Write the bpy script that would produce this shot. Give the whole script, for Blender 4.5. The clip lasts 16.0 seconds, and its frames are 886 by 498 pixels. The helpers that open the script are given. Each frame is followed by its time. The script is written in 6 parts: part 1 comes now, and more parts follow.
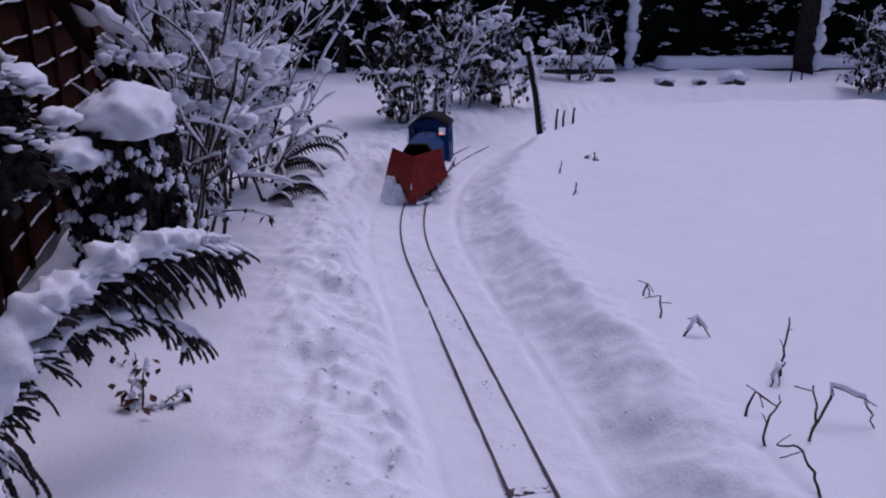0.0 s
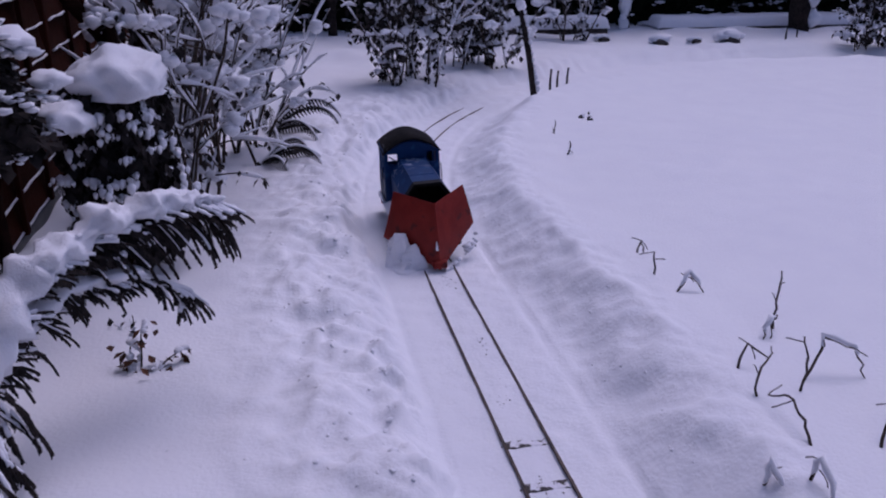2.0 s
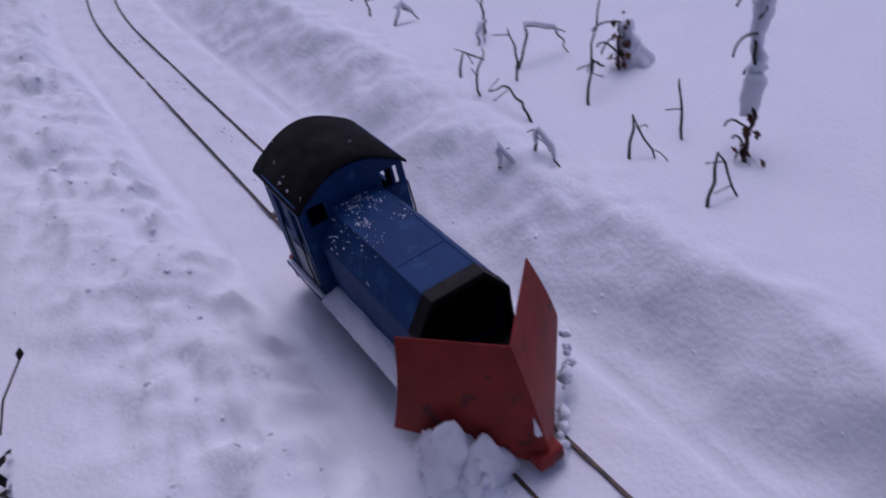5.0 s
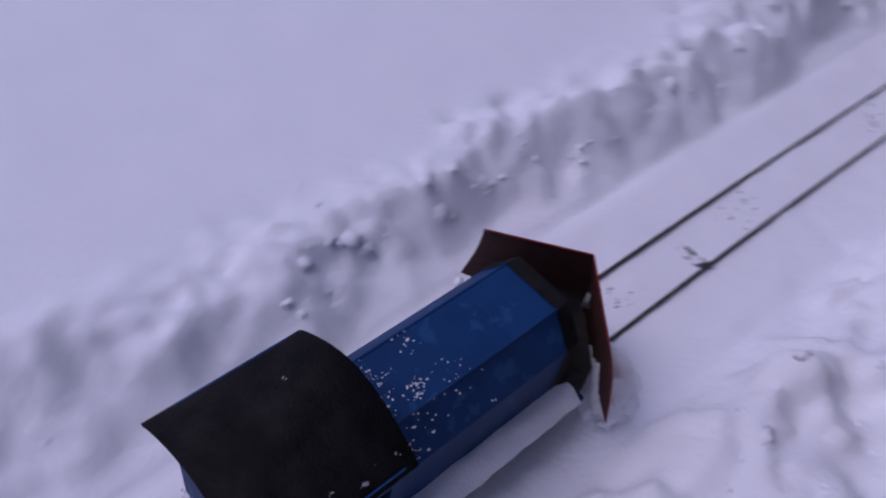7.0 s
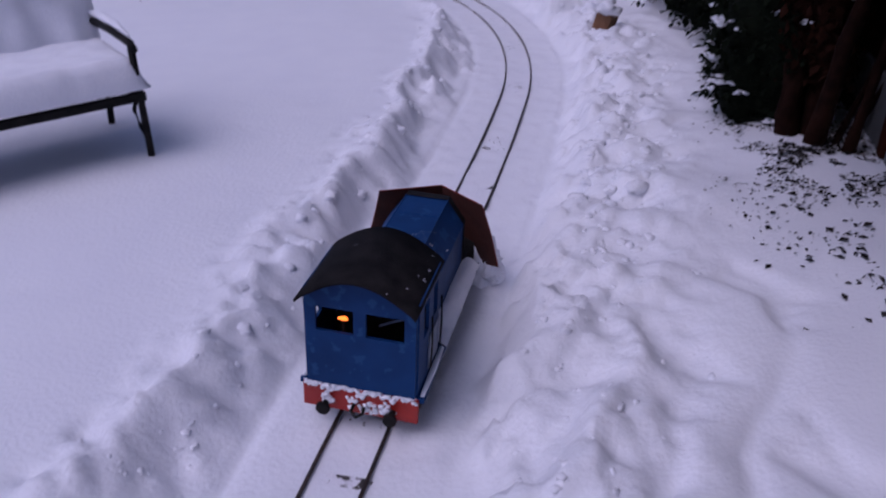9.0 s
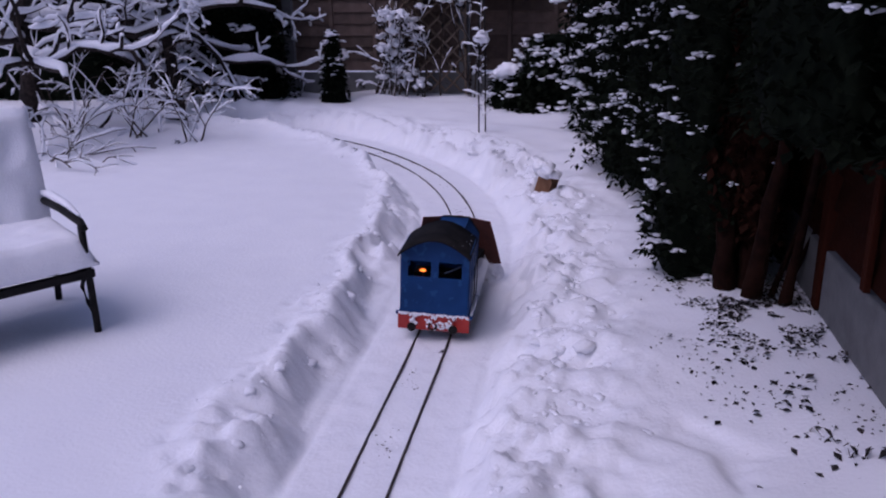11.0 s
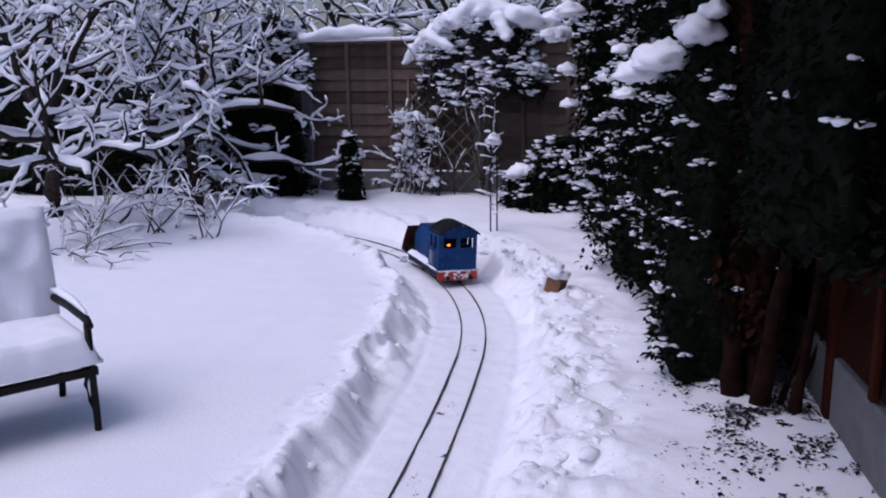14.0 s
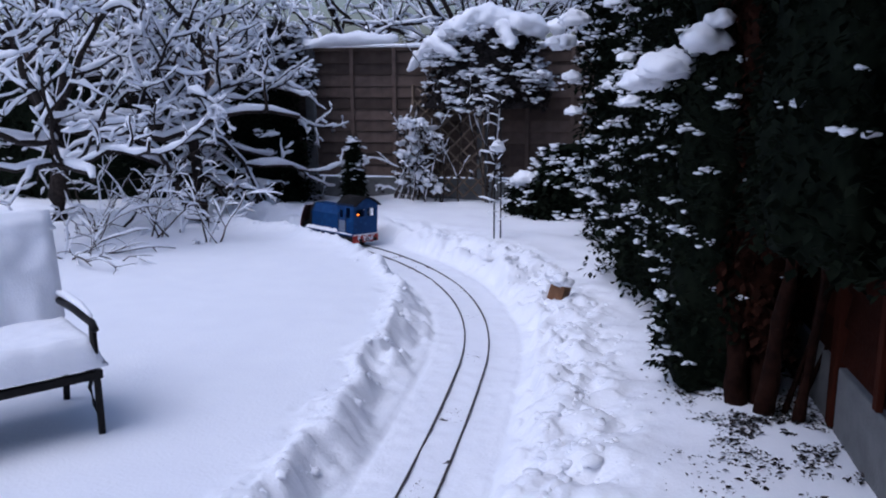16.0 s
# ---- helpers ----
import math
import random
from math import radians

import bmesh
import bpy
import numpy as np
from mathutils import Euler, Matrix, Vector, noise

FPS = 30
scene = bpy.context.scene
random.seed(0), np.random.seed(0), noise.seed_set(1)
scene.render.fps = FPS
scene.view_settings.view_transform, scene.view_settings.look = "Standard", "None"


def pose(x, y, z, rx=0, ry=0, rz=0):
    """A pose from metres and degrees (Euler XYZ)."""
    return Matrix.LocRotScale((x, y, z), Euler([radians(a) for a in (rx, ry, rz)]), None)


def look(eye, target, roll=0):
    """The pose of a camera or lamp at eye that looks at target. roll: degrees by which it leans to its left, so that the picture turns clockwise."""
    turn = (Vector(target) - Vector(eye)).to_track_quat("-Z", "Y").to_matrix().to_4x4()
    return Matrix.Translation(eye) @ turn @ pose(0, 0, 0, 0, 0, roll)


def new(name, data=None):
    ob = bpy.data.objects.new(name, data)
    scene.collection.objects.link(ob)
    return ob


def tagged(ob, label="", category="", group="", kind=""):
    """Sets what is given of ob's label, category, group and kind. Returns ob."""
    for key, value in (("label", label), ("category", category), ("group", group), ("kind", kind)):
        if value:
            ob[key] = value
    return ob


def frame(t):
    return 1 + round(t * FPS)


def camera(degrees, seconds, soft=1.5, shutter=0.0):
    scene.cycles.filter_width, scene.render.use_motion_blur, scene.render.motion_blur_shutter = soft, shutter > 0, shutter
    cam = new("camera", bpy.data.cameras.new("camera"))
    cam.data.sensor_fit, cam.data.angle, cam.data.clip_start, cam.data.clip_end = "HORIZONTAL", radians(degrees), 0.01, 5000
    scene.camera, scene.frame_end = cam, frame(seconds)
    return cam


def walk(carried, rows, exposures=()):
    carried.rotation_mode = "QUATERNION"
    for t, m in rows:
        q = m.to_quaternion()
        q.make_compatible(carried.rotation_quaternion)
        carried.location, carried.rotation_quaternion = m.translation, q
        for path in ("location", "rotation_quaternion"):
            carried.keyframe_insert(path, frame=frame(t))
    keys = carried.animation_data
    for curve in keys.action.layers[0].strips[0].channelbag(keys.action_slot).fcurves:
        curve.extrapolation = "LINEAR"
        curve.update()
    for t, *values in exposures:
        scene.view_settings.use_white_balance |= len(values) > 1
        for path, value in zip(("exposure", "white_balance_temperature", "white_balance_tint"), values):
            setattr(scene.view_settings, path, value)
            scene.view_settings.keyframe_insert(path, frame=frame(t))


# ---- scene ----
# A snow-covered back garden: a five-inch-gauge line runs north past the camera,
# rail tops at z = 0, boundary fence to the east. Metres.

cam = camera(56.0, 16.0, soft=2.0, shutter=0.4)
PATH = (
    (0, 0.024, -0.150, 1.346, 169.20, -19.06, -0.93),
    (0.5, 0.027, -0.139, 1.343, 169.27, -19.69, -0.75),
    (1, 0.029, -0.137, 1.339, 169.24, -20.10, -0.68),
    (1.5, 0.025, -0.134, 1.335, 168.93, -20.68, -0.50),
    (2, 0.021, -0.133, 1.329, 168.67, -21.44, -0.25),
    (2.5, 0.005, -0.123, 1.313, 167.18, -23.15, 0.84),
    (3, -0.007, -0.116, 1.299, 164.84, -24.85, 1.97),
    (3.5, -0.023, -0.103, 1.279, 162.47, -26.91, 3.00),
    (4, -0.028, -0.037, 1.267, 158.34, -29.68, 5.05),
    (4.5, -0.040, -0.007, 1.271, 152.72, -33.46, 6.83),
    (4.7, -0.046, 0.005, 1.271, 150.54, -34.89, 7.92),
    (5.3, -0.055, 0.0, 1.27, 142.5, -41, 8.5),
    (5.9, -0.06, -0.04, 1.285, 125, -49, 6.0),
    (6.3, -0.06, -0.09, 1.30, 101, -51.5, 1.5),
    (6.55, -0.062, -0.12, 1.312, 80.5, -50.9, -2),
    (6.8, -0.070, -0.135, 1.326, 60.6, -49.8, -4.6),
    (7, -0.088, -0.132, 1.331, 48.64, -47.15, -5.70),
    (7.5, -0.132, -0.066, 1.279, 30.85, -41.50, -3.70),
    (8, -0.070, 0.032, 1.273, 20.46, -37.60, 0.0),
    (8.5, -0.081, 0.036, 1.291, 16.03, -34.47, -0.07),
    (9, -0.095, 0.007, 1.291, 12.26, -29.22, 0.45),
    (9.5, -0.105, -0.014, 1.302, 10.12, -25.29, 0.46),
    (10, -0.100, -0.010, 1.313, 9.40, -22.57, 0.89),
    (12.5, -0.025, 0.016, 1.355, 8.54, -14.39, 0.84),
    (13, -0.018, 0.013, 1.356, 9.84, -12.96, 1.15),
    (13.5, -0.017, 0.011, 1.361, 9.80, -12.17, 0.64),
    (14, -0.020, 0.007, 1.362, 10.07, -12.15, 0.74),
    (14.5, -0.021, 0.008, 1.363, 10.26, -11.78, 1.10),
    (15, -0.021, 0.007, 1.364, 10.38, -11.50, 0.93),
    (15.5, -0.024, 0.004, 1.365, 10.23, -11.54, 0.70),
    (16, -0.030, 0.000, 1.361, 10.30, -11.68, 0.31),
)
walk(cam, [(r[0], pose(r[1], r[2], r[3], 90 + r[5], r[6], r[4])) for r in PATH],
     exposures=((0.0, -0.27, 5500, 37), (4.7, -0.31, 5480, 36), (7.0, -0.33, 5430, 36), (10.0, -0.27, 5420, 37),
                (12.5, 0.30, 5650, 33), (14.0, 0.36, 5550, 26), (14.8, 0.36, 5280, 20), (16.0, 0.36, 5220, 17)))

# ---- light: a dull overcast winter afternoon ----
world = bpy.data.worlds.new("winter_sky")
scene.world = world
world.use_nodes = True
wn = world.node_tree
sky = wn.nodes.new("ShaderNodeTexSky")
sky.sky_type = "NISHITA"
sky.sun_disc = False
sky.sun_elevation = radians(60)
sky.sun_rotation = radians(224)
sky.dust_density = 4.0
sky.air_density = 1.2
wn.links.new(sky.outputs["Color"], wn.nodes["Background"].inputs["Color"])
wn.nodes["Background"].inputs["Strength"].default_value = 0.082
sun_data = bpy.data.lights.new("sun", "SUN")
sun_data.energy = 0.75
sun_data.angle = radians(45)
sun_data.color = (1.0, 0.96, 0.92)
sun = new("sun", sun_data)
sun.matrix_world = look((-2.7, -2.8, 6.7), (0, 0, 0))

# ---- materials ----
def material(name, base, rough=0.7, metal=0.0, tint=None, scale=20.0, mix=0.5, bump=0.0, bump_scale=80.0,
             speck=None, speck_scale=60.0, speck_cut=0.62, island=0.0, sss=0.0, gloss=0.5, piece=0.0):
    """Principled material: two colours mixed by two scales of noise, fine relief, optional specks."""
    m = bpy.data.materials.new(name)
    m.use_nodes = True
    nt = m.node_tree
    nodes, links = nt.nodes, nt.links
    bsdf = nodes["Principled BSDF"]
    bsdf.inputs["Roughness"].default_value = rough
    bsdf.inputs["Metallic"].default_value = metal
    bsdf.inputs["Specular IOR Level"].default_value = gloss
    tc = nodes.new("ShaderNodeTexCoord")
    n1 = nodes.new("ShaderNodeTexNoise")
    n1.inputs["Scale"].default_value = scale
    n1.inputs["Detail"].default_value = 6
    links.new(tc.outputs["Object"], n1.inputs["Vector"])
    n2 = nodes.new("ShaderNodeTexNoise")
    n2.inputs["Scale"].default_value = scale * 0.13
    n2.inputs["Detail"].default_value = 3
    links.new(tc.outputs["Object"], n2.inputs["Vector"])
    avg = nodes.new("ShaderNodeMath")
    avg.operation = "MULTIPLY_ADD"
    links.new(n1.outputs["Fac"], avg.inputs[0])
    avg.inputs[1].default_value = 0.6
    half = nodes.new("ShaderNodeMath")
    half.operation = "MULTIPLY"
    half.inputs[1].default_value = 0.4
    links.new(n2.outputs["Fac"], half.inputs[0])
    links.new(half.outputs[0], avg.inputs[2])
    ramp = nodes.new("ShaderNodeValToRGB")
    ramp.color_ramp.elements[0].position = 0.5 - 0.25 * mix
    ramp.color_ramp.elements[1].position = 0.5 + 0.25 * mix
    ramp.color_ramp.elements[0].color = (*base, 1)
    ramp.color_ramp.elements[1].color = (*(tint or base), 1)
    links.new(avg.outputs[0], ramp.inputs["Fac"])
    colour = ramp.outputs["Color"]
    if island:
        geo = nodes.new("ShaderNodeNewGeometry")
        hsv = nodes.new("ShaderNodeHueSaturation")
        mr = nodes.new("ShaderNodeMapRange")
        mr.inputs["To Min"].default_value = 1 - island
        mr.inputs["To Max"].default_value = 1 + island
        links.new(geo.outputs["Random Per Island"], mr.inputs["Value"])
        links.new(mr.outputs["Result"], hsv.inputs["Value"])
        links.new(colour, hsv.inputs["Color"])
        colour = hsv.outputs["Color"]
    if piece:
        info = nodes.new("ShaderNodeObjectInfo")
        tone = nodes.new("ShaderNodeHueSaturation")
        span = nodes.new("ShaderNodeMapRange")
        span.inputs["To Min"].default_value = 1 - piece
        span.inputs["To Max"].default_value = 1 + piece
        links.new(info.outputs["Random"], span.inputs["Value"])
        links.new(span.outputs["Result"], tone.inputs["Value"])
        links.new(colour, tone.inputs["Color"])
        colour = tone.outputs["Color"]
    if speck:
        n3 = nodes.new("ShaderNodeTexNoise")
        n3.inputs["Scale"].default_value = speck_scale
        n3.inputs["Detail"].default_value = 4
        links.new(tc.outputs["Object"], n3.inputs["Vector"])
        cut = nodes.new("ShaderNodeMapRange")
        cut.inputs["From Min"].default_value = speck_cut
        cut.inputs["From Max"].default_value = speck_cut + 0.04
        links.new(n3.outputs["Fac"], cut.inputs["Value"])
        mixer = nodes.new("ShaderNodeMix")
        mixer.data_type = "RGBA"
        links.new(cut.outputs["Result"], mixer.inputs["Factor"])
        links.new(colour, mixer.inputs["A"])
        mixer.inputs["B"].default_value = (*speck, 1)
        colour = mixer.outputs["Result"]
    links.new(colour, bsdf.inputs["Base Color"])
    if bump:
        nb = nodes.new("ShaderNodeTexNoise")
        nb.inputs["Scale"].default_value = bump_scale
        nb.inputs["Detail"].default_value = 8
        links.new(tc.outputs["Object"], nb.inputs["Vector"])
        bp = nodes.new("ShaderNodeBump")
        bp.inputs["Strength"].default_value = bump
        bp.inputs["Distance"].default_value = 0.01
        links.new(nb.outputs["Fac"], bp.inputs["Height"])
        links.new(bp.outputs["Normal"], bsdf.inputs["Normal"])
    if sss:
        bsdf.inputs["Subsurface Weight"].default_value = sss
        bsdf.inputs["Subsurface Radius"].default_value = (0.02, 0.025, 0.03)
        bsdf.inputs["Subsurface Scale"].default_value = 0.3
    return m


SNOW = material("snow", (0.80, 0.81, 0.86), 0.75, tint=(0.86, 0.87, 0.90), scale=6, mix=1, bump=0.30, bump_scale=75)
SNOW_SOFT = material("settled_snow", (0.80, 0.81, 0.86), 0.8, tint=(0.87, 0.88, 0.91), scale=30, mix=1, bump=0.3, bump_scale=160)
STEEL = material("dark_rail_steel", (0.03, 0.026, 0.025), 0.5, 0.7, tint=(0.09, 0.06, 0.045), scale=60, bump=0.2)
SLEEPER = material("wet_sleeper_wood", (0.035, 0.03, 0.028), 0.8, tint=(0.08, 0.065, 0.055), scale=40, bump=0.5,
                   speck=(0.8, 0.8, 0.85), speck_scale=40, speck_cut=0.47)
BLUE = material("blue_loco_paint", (0.0035, 0.030, 0.108), 0.6, tint=(0.006, 0.043, 0.148), scale=14, gloss=0.2, bump=0.05,
                speck=(0.012, 0.06, 0.17), speck_scale=30, speck_cut=0.6)
ROOF = material("black_roof_felt", (0.008, 0.008, 0.009), 0.75, tint=(0.022, 0.02, 0.02), scale=20, bump=0.4, bump_scale=200,
                speck=(0.6, 0.6, 0.64), speck_scale=48, speck_cut=0.70, gloss=0.05)
RED = material("red_plough_paint", (0.17, 0.012, 0.008), 0.5, gloss=0.2, tint=(0.24, 0.022, 0.014), scale=16, bump=0.1,
               speck=(0.10, 0.015, 0.012), speck_scale=25, speck_cut=0.63)
BEAM_RED = material("red_buffer_beam_paint", (0.30, 0.014, 0.008), 0.5, tint=(0.40, 0.024, 0.012), scale=30, bump=0.1)
# back of the plough blades: darker red-brown than their front
PLOUGH_BACK = material("dark_blade_back", (0.045, 0.012, 0.009), 0.7, tint=(0.085, 0.024, 0.016), scale=18, bump=0.2)
BLACK = material("black_iron", (0.008, 0.008, 0.008), 0.6, 0.3, tint=(0.02, 0.018, 0.017), scale=40, bump=0.2, gloss=0.15)
GREYPAINT = material("grey_frosted_panel", (0.10, 0.13, 0.19), 0.5, tint=(0.2, 0.23, 0.3), scale=30, mix=1, bump=0.1)
BARK = material("wet_bark", (0.013, 0.010, 0.009), 0.9, tint=(0.04, 0.03, 0.026), scale=30, bump=0.7, bump_scale=60, gloss=0.15)
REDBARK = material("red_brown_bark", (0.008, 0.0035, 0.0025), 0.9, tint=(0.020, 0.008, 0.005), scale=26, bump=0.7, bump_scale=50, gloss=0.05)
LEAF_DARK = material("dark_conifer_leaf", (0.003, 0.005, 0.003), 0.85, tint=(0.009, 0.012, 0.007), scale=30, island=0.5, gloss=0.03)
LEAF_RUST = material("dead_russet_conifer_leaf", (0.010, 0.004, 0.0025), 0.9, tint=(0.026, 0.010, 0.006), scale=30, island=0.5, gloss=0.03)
LEAF_GREY = material("frosted_shrub_leaf", (0.012, 0.011, 0.011), 0.85, tint=(0.045, 0.037, 0.035), scale=20, island=0.5, gloss=0.15)
LEAF_BROWN = material("dead_brown_leaf", (0.05, 0.022, 0.014), 0.8, tint=(0.12, 0.055, 0.03), scale=30, island=0.4, gloss=0.15)
TWIG = material("dead_twig", (0.035, 0.025, 0.02), 0.9, tint=(0.09, 0.07, 0.055), scale=60, bump=0.3, gloss=0.15)
PANEL_WOOD = material("weathered_grey_panel_wood", (0.060, 0.043, 0.036), 0.85, tint=(0.13, 0.095, 0.077), scale=12, mix=1, bump=0.5, island=0.25, gloss=0.15, piece=0.4)
RED_WOOD = material("red_brown_stained_wood", (0.018, 0.0046, 0.0024), 0.85, tint=(0.042, 0.011, 0.0055), scale=10, mix=1, bump=0.5, island=0.25, gloss=0.05, piece=0.4)
CONCRETE = material("grey_concrete", (0.09, 0.09, 0.09), 0.9, tint=(0.17, 0.17, 0.165), scale=14, mix=1, bump=0.5)
LATTICE = material("grey_trellis_wood", (0.13, 0.095, 0.065), 0.85, tint=(0.22, 0.165, 0.12), scale=30, bump=0.4)
TERRACOTTA = material("orange_brown_block", (0.16, 0.075, 0.035), 0.9, tint=(0.24, 0.12, 0.06), scale=30, bump=0.4)
STONE = material("dark_wall_stone", (0.03, 0.026, 0.024), 0.9, tint=(0.07, 0.06, 0.055), scale=12, bump=0.6, gloss=0.15)

LAMP = bpy.data.materials.new("amber_lamp")
LAMP.use_nodes = True
LAMP.node_tree.nodes["Principled BSDF"].inputs["Base Color"].default_value = (0.8, 0.25, 0.02, 1)
LAMP.node_tree.nodes["Principled BSDF"].inputs["Emission Color"].default_value = (1.0, 0.20, 0.012, 1)
LAMP.node_tree.nodes["Principled BSDF"].inputs["Emission Strength"].default_value = 3.0

# ---- mesh helpers ----
rng = np.random.default_rng(7)


def mesh_from(name, verts, faces, mat, smooth=True):
    me = bpy.data.meshes.new(name)
    me.from_pydata([tuple(v) for v in np.asarray(verts, float).tolist()], [], [tuple(f) for f in faces])
    me.materials.append(mat)
    if smooth:
        me.polygons.foreach_set("use_smooth", [True] * len(me.polygons))
    me.update()
    return me


def add(name, verts, faces, mat, parent=None, label="", smooth=True, m=None):
    ob = new(name, mesh_from(name, verts, faces, mat, smooth))
    if parent is not None:
        ob.parent = parent
    if m is not None:
        ob.matrix_basis = m
    return tagged(ob, label)


def part(name, bm, mat, parent=None, label="", smooth=False):
    me = bpy.data.meshes.new(name)
    bm.to_mesh(me)
    bm.free()
    me.materials.append(mat)
    if smooth:
        me.polygons.foreach_set("use_smooth", [True] * len(me.polygons))
    ob = new(name, me)
    if parent is not None:
        ob.parent = parent
    return tagged(ob, label)


def box_bm(x0, x1, y0, y1, z0, z1, bevel=0.004, seg=2, bm=None):
    bm = bm or bmesh.new()
    made = bmesh.ops.create_cube(bm, size=1)["verts"]
    for v in made:
        v.co = Vector(((x0 + x1) / 2 + v.co.x * (x1 - x0), (y0 + y1) / 2 + v.co.y * (y1 - y0), (z0 + z1) / 2 + v.co.z * (z1 - z0)))
    if bevel:
        edges = list({e for v in made for e in v.link_edges})
        bmesh.ops.bevel(bm, geom=edges, offset=bevel, segments=seg, affect="EDGES", profile=0.5)
    return bm


def empty(name, x=0, y=0, z=0, label="", category="", group="", kind="", rz=0):
    ob = new(name)
    ob.matrix_basis = pose(x, y, z, 0, 0, rz)
    return tagged(ob, label, category, group, kind)


def tube(points, radii, n=6, squash=1.0):
    """Verts and faces of a tube along points."""
    points = [Vector(p) for p in points]
    verts, faces = [], []
    for i, p in enumerate(points):
        a = points[max(i - 1, 0)]
        b = points[min(i + 1, len(points) - 1)]
        d = (b - a).normalized()
        side = d.cross(Vector((0, 0, 1)))
        if side.length < 0.05:
            side = d.cross(Vector((0, 1, 0)))
        side.normalize()
        up = side.cross(d)
        r = radii[i] if hasattr(radii, "__len__") else radii
        for k in range(n):
            a = 2 * math.pi * k / n
            verts.append(p + side * (math.cos(a) * r) + up * (math.sin(a) * r * squash))
    for i in range(len(points) - 1):
        for k in range(n):
            k2 = (k + 1) % n
            faces.append((i * n + k, i * n + k2, (i + 1) * n + k2, (i + 1) * n + k))
    faces.append(tuple(range(n - 1, -1, -1)))
    faces.append(tuple((len(points) - 1) * n + k for k in range(n)))
    return verts, faces


class Soup:
    """Collects many small pieces into one mesh."""

    def __init__(self):
        self.v, self.f, self.n = [], [], 0

    def put(self, verts, faces):
        self.v.append(np.asarray([tuple(p) for p in verts], float))
        self.f += [tuple(i + self.n for i in f) for f in faces]
        self.n += len(verts)
        return self

    def many(self, tv, tf, mats, origins):
        """Copies of a template: mats (k,3,3) and origins (k,3)."""
        k = len(origins)
        if not k:
            return self
        pts = np.einsum("kij,nj->kni", mats, tv) + origins[:, None, :]
        self.v.append(pts.reshape(-1, 3))
        nv = len(tv)
        for i in range(k):
            o = self.n + i * nv
            self.f += [tuple(j + o for j in f) for f in tf]
        self.n += k * nv
        return self

    def make(self, name, mat, parent=None, label="", smooth=True):
        ob = add(name, np.concatenate(self.v), self.f, mat, parent, label, smooth)
        return tagged(ob, kind="stuff") if parent is not None else ob


def ico(sub):
    bm = bmesh.new()
    bmesh.ops.create_icosphere(bm, subdivisions=sub, radius=1)
    v = np.array([tuple(p.co) for p in bm.verts])
    f = [tuple(q.index for q in p.verts) for p in bm.faces]
    bm.free()
    return v, f


ICO1, ICO2 = ico(1), ico(2)
LEAF_T = (np.array([(0, 0, 0), (0.32, 0.5, 0.08), (0, 1.0, -0.05), (-0.32, 0.5, 0.08)]), [(0, 1, 2), (0, 2, 3)])


def rotations(k, tilt=None, droop=None):
    """Random rotation matrices: free, or leaves heading round with a given droop (radians)."""
    az = rng.uniform(0, 2 * math.pi, k)
    if droop is None:
        q = rng.normal(size=(k, 4))
        q /= np.linalg.norm(q, axis=1)[:, None]
        w, x, y, z = q.T
        return np.stack([np.stack([1 - 2 * (y * y + z * z), 2 * (x * y - w * z), 2 * (x * z + w * y)], -1),
                         np.stack([2 * (x * y + w * z), 1 - 2 * (x * x + z * z), 2 * (y * z - w * x)], -1),
                         np.stack([2 * (x * z - w * y), 2 * (y * z + w * x), 1 - 2 * (x * x + y * y)], -1)], 1)
    el = -np.asarray(droop) + rng.normal(0, 0.35, k)
    c, s, ce, se, o = np.cos(az), np.sin(az), np.cos(el), np.sin(el), np.zeros(k)
    fwd = np.stack([c * ce, s * ce, se], -1)
    side = np.stack([-s, c, o], -1)
    up = np.cross(side, fwd)
    return np.stack([-side, fwd, -up], -1)


def leaves(soup, pts, size, droop=None, spread=0.35):
    pts = np.asarray(pts, float)
    k = len(pts)
    s = size * rng.uniform(1 - spread, 1 + spread, k)
    return soup.many(*LEAF_T, rotations(k, droop=droop) * s[:, None, None], pts)


def snow_blobs(soup, pts, size, flat=0.6, spread=0.45, tpl=None):
    pts = np.asarray(pts, float)
    k = len(pts)
    s = size * rng.uniform(1 - spread, 1 + spread, k)
    az = rng.uniform(0, 6.283, k)
    c, n, o, l = np.cos(az), np.sin(az), np.zeros(k), np.ones(k)
    e = rng.uniform(0.6, 1.5, k)
    m = np.stack([np.stack([c * e, -n, o], -1), np.stack([n * e, c, o], -1), np.stack([o, o, l * flat], -1)], 1)
    tv, tf = tpl or ICO1
    tv = tv * (1 + 0.22 * np.sin(tv[:, :1] * 7 + tv[:, 1:2] * 5 + tv[:, 2:] * 6))
    return soup.many(tv, tf, m * s[:, None, None], pts)


def snow_lump(soup, c, r, seed, sub=3):
    """One soft settled lump: rounded above, ragged and flat below."""
    tv, tf = ico(sub)
    out = []
    for p in tv:
        q = Vector(p)
        n = 1 + 0.34 * noise.noise(q * 1.4 + Vector((seed * 3.7, 0, 0))) + 0.22 * noise.noise(q * 3.3 + Vector((0, seed * 2.3, 0))) + 0.07 * noise.noise(q * 8.0)
        z = p[2] if p[2] > 0 else p[2] * (0.35 + 0.5 * max(0.0, noise.noise(q * 4.0 + Vector((0, 0, seed)))))
        out.append((c[0] + p[0] * r[0] * n, c[1] + p[1] * r[1] * n, c[2] + z * r[2] * n))
    soup.put(out, tf)


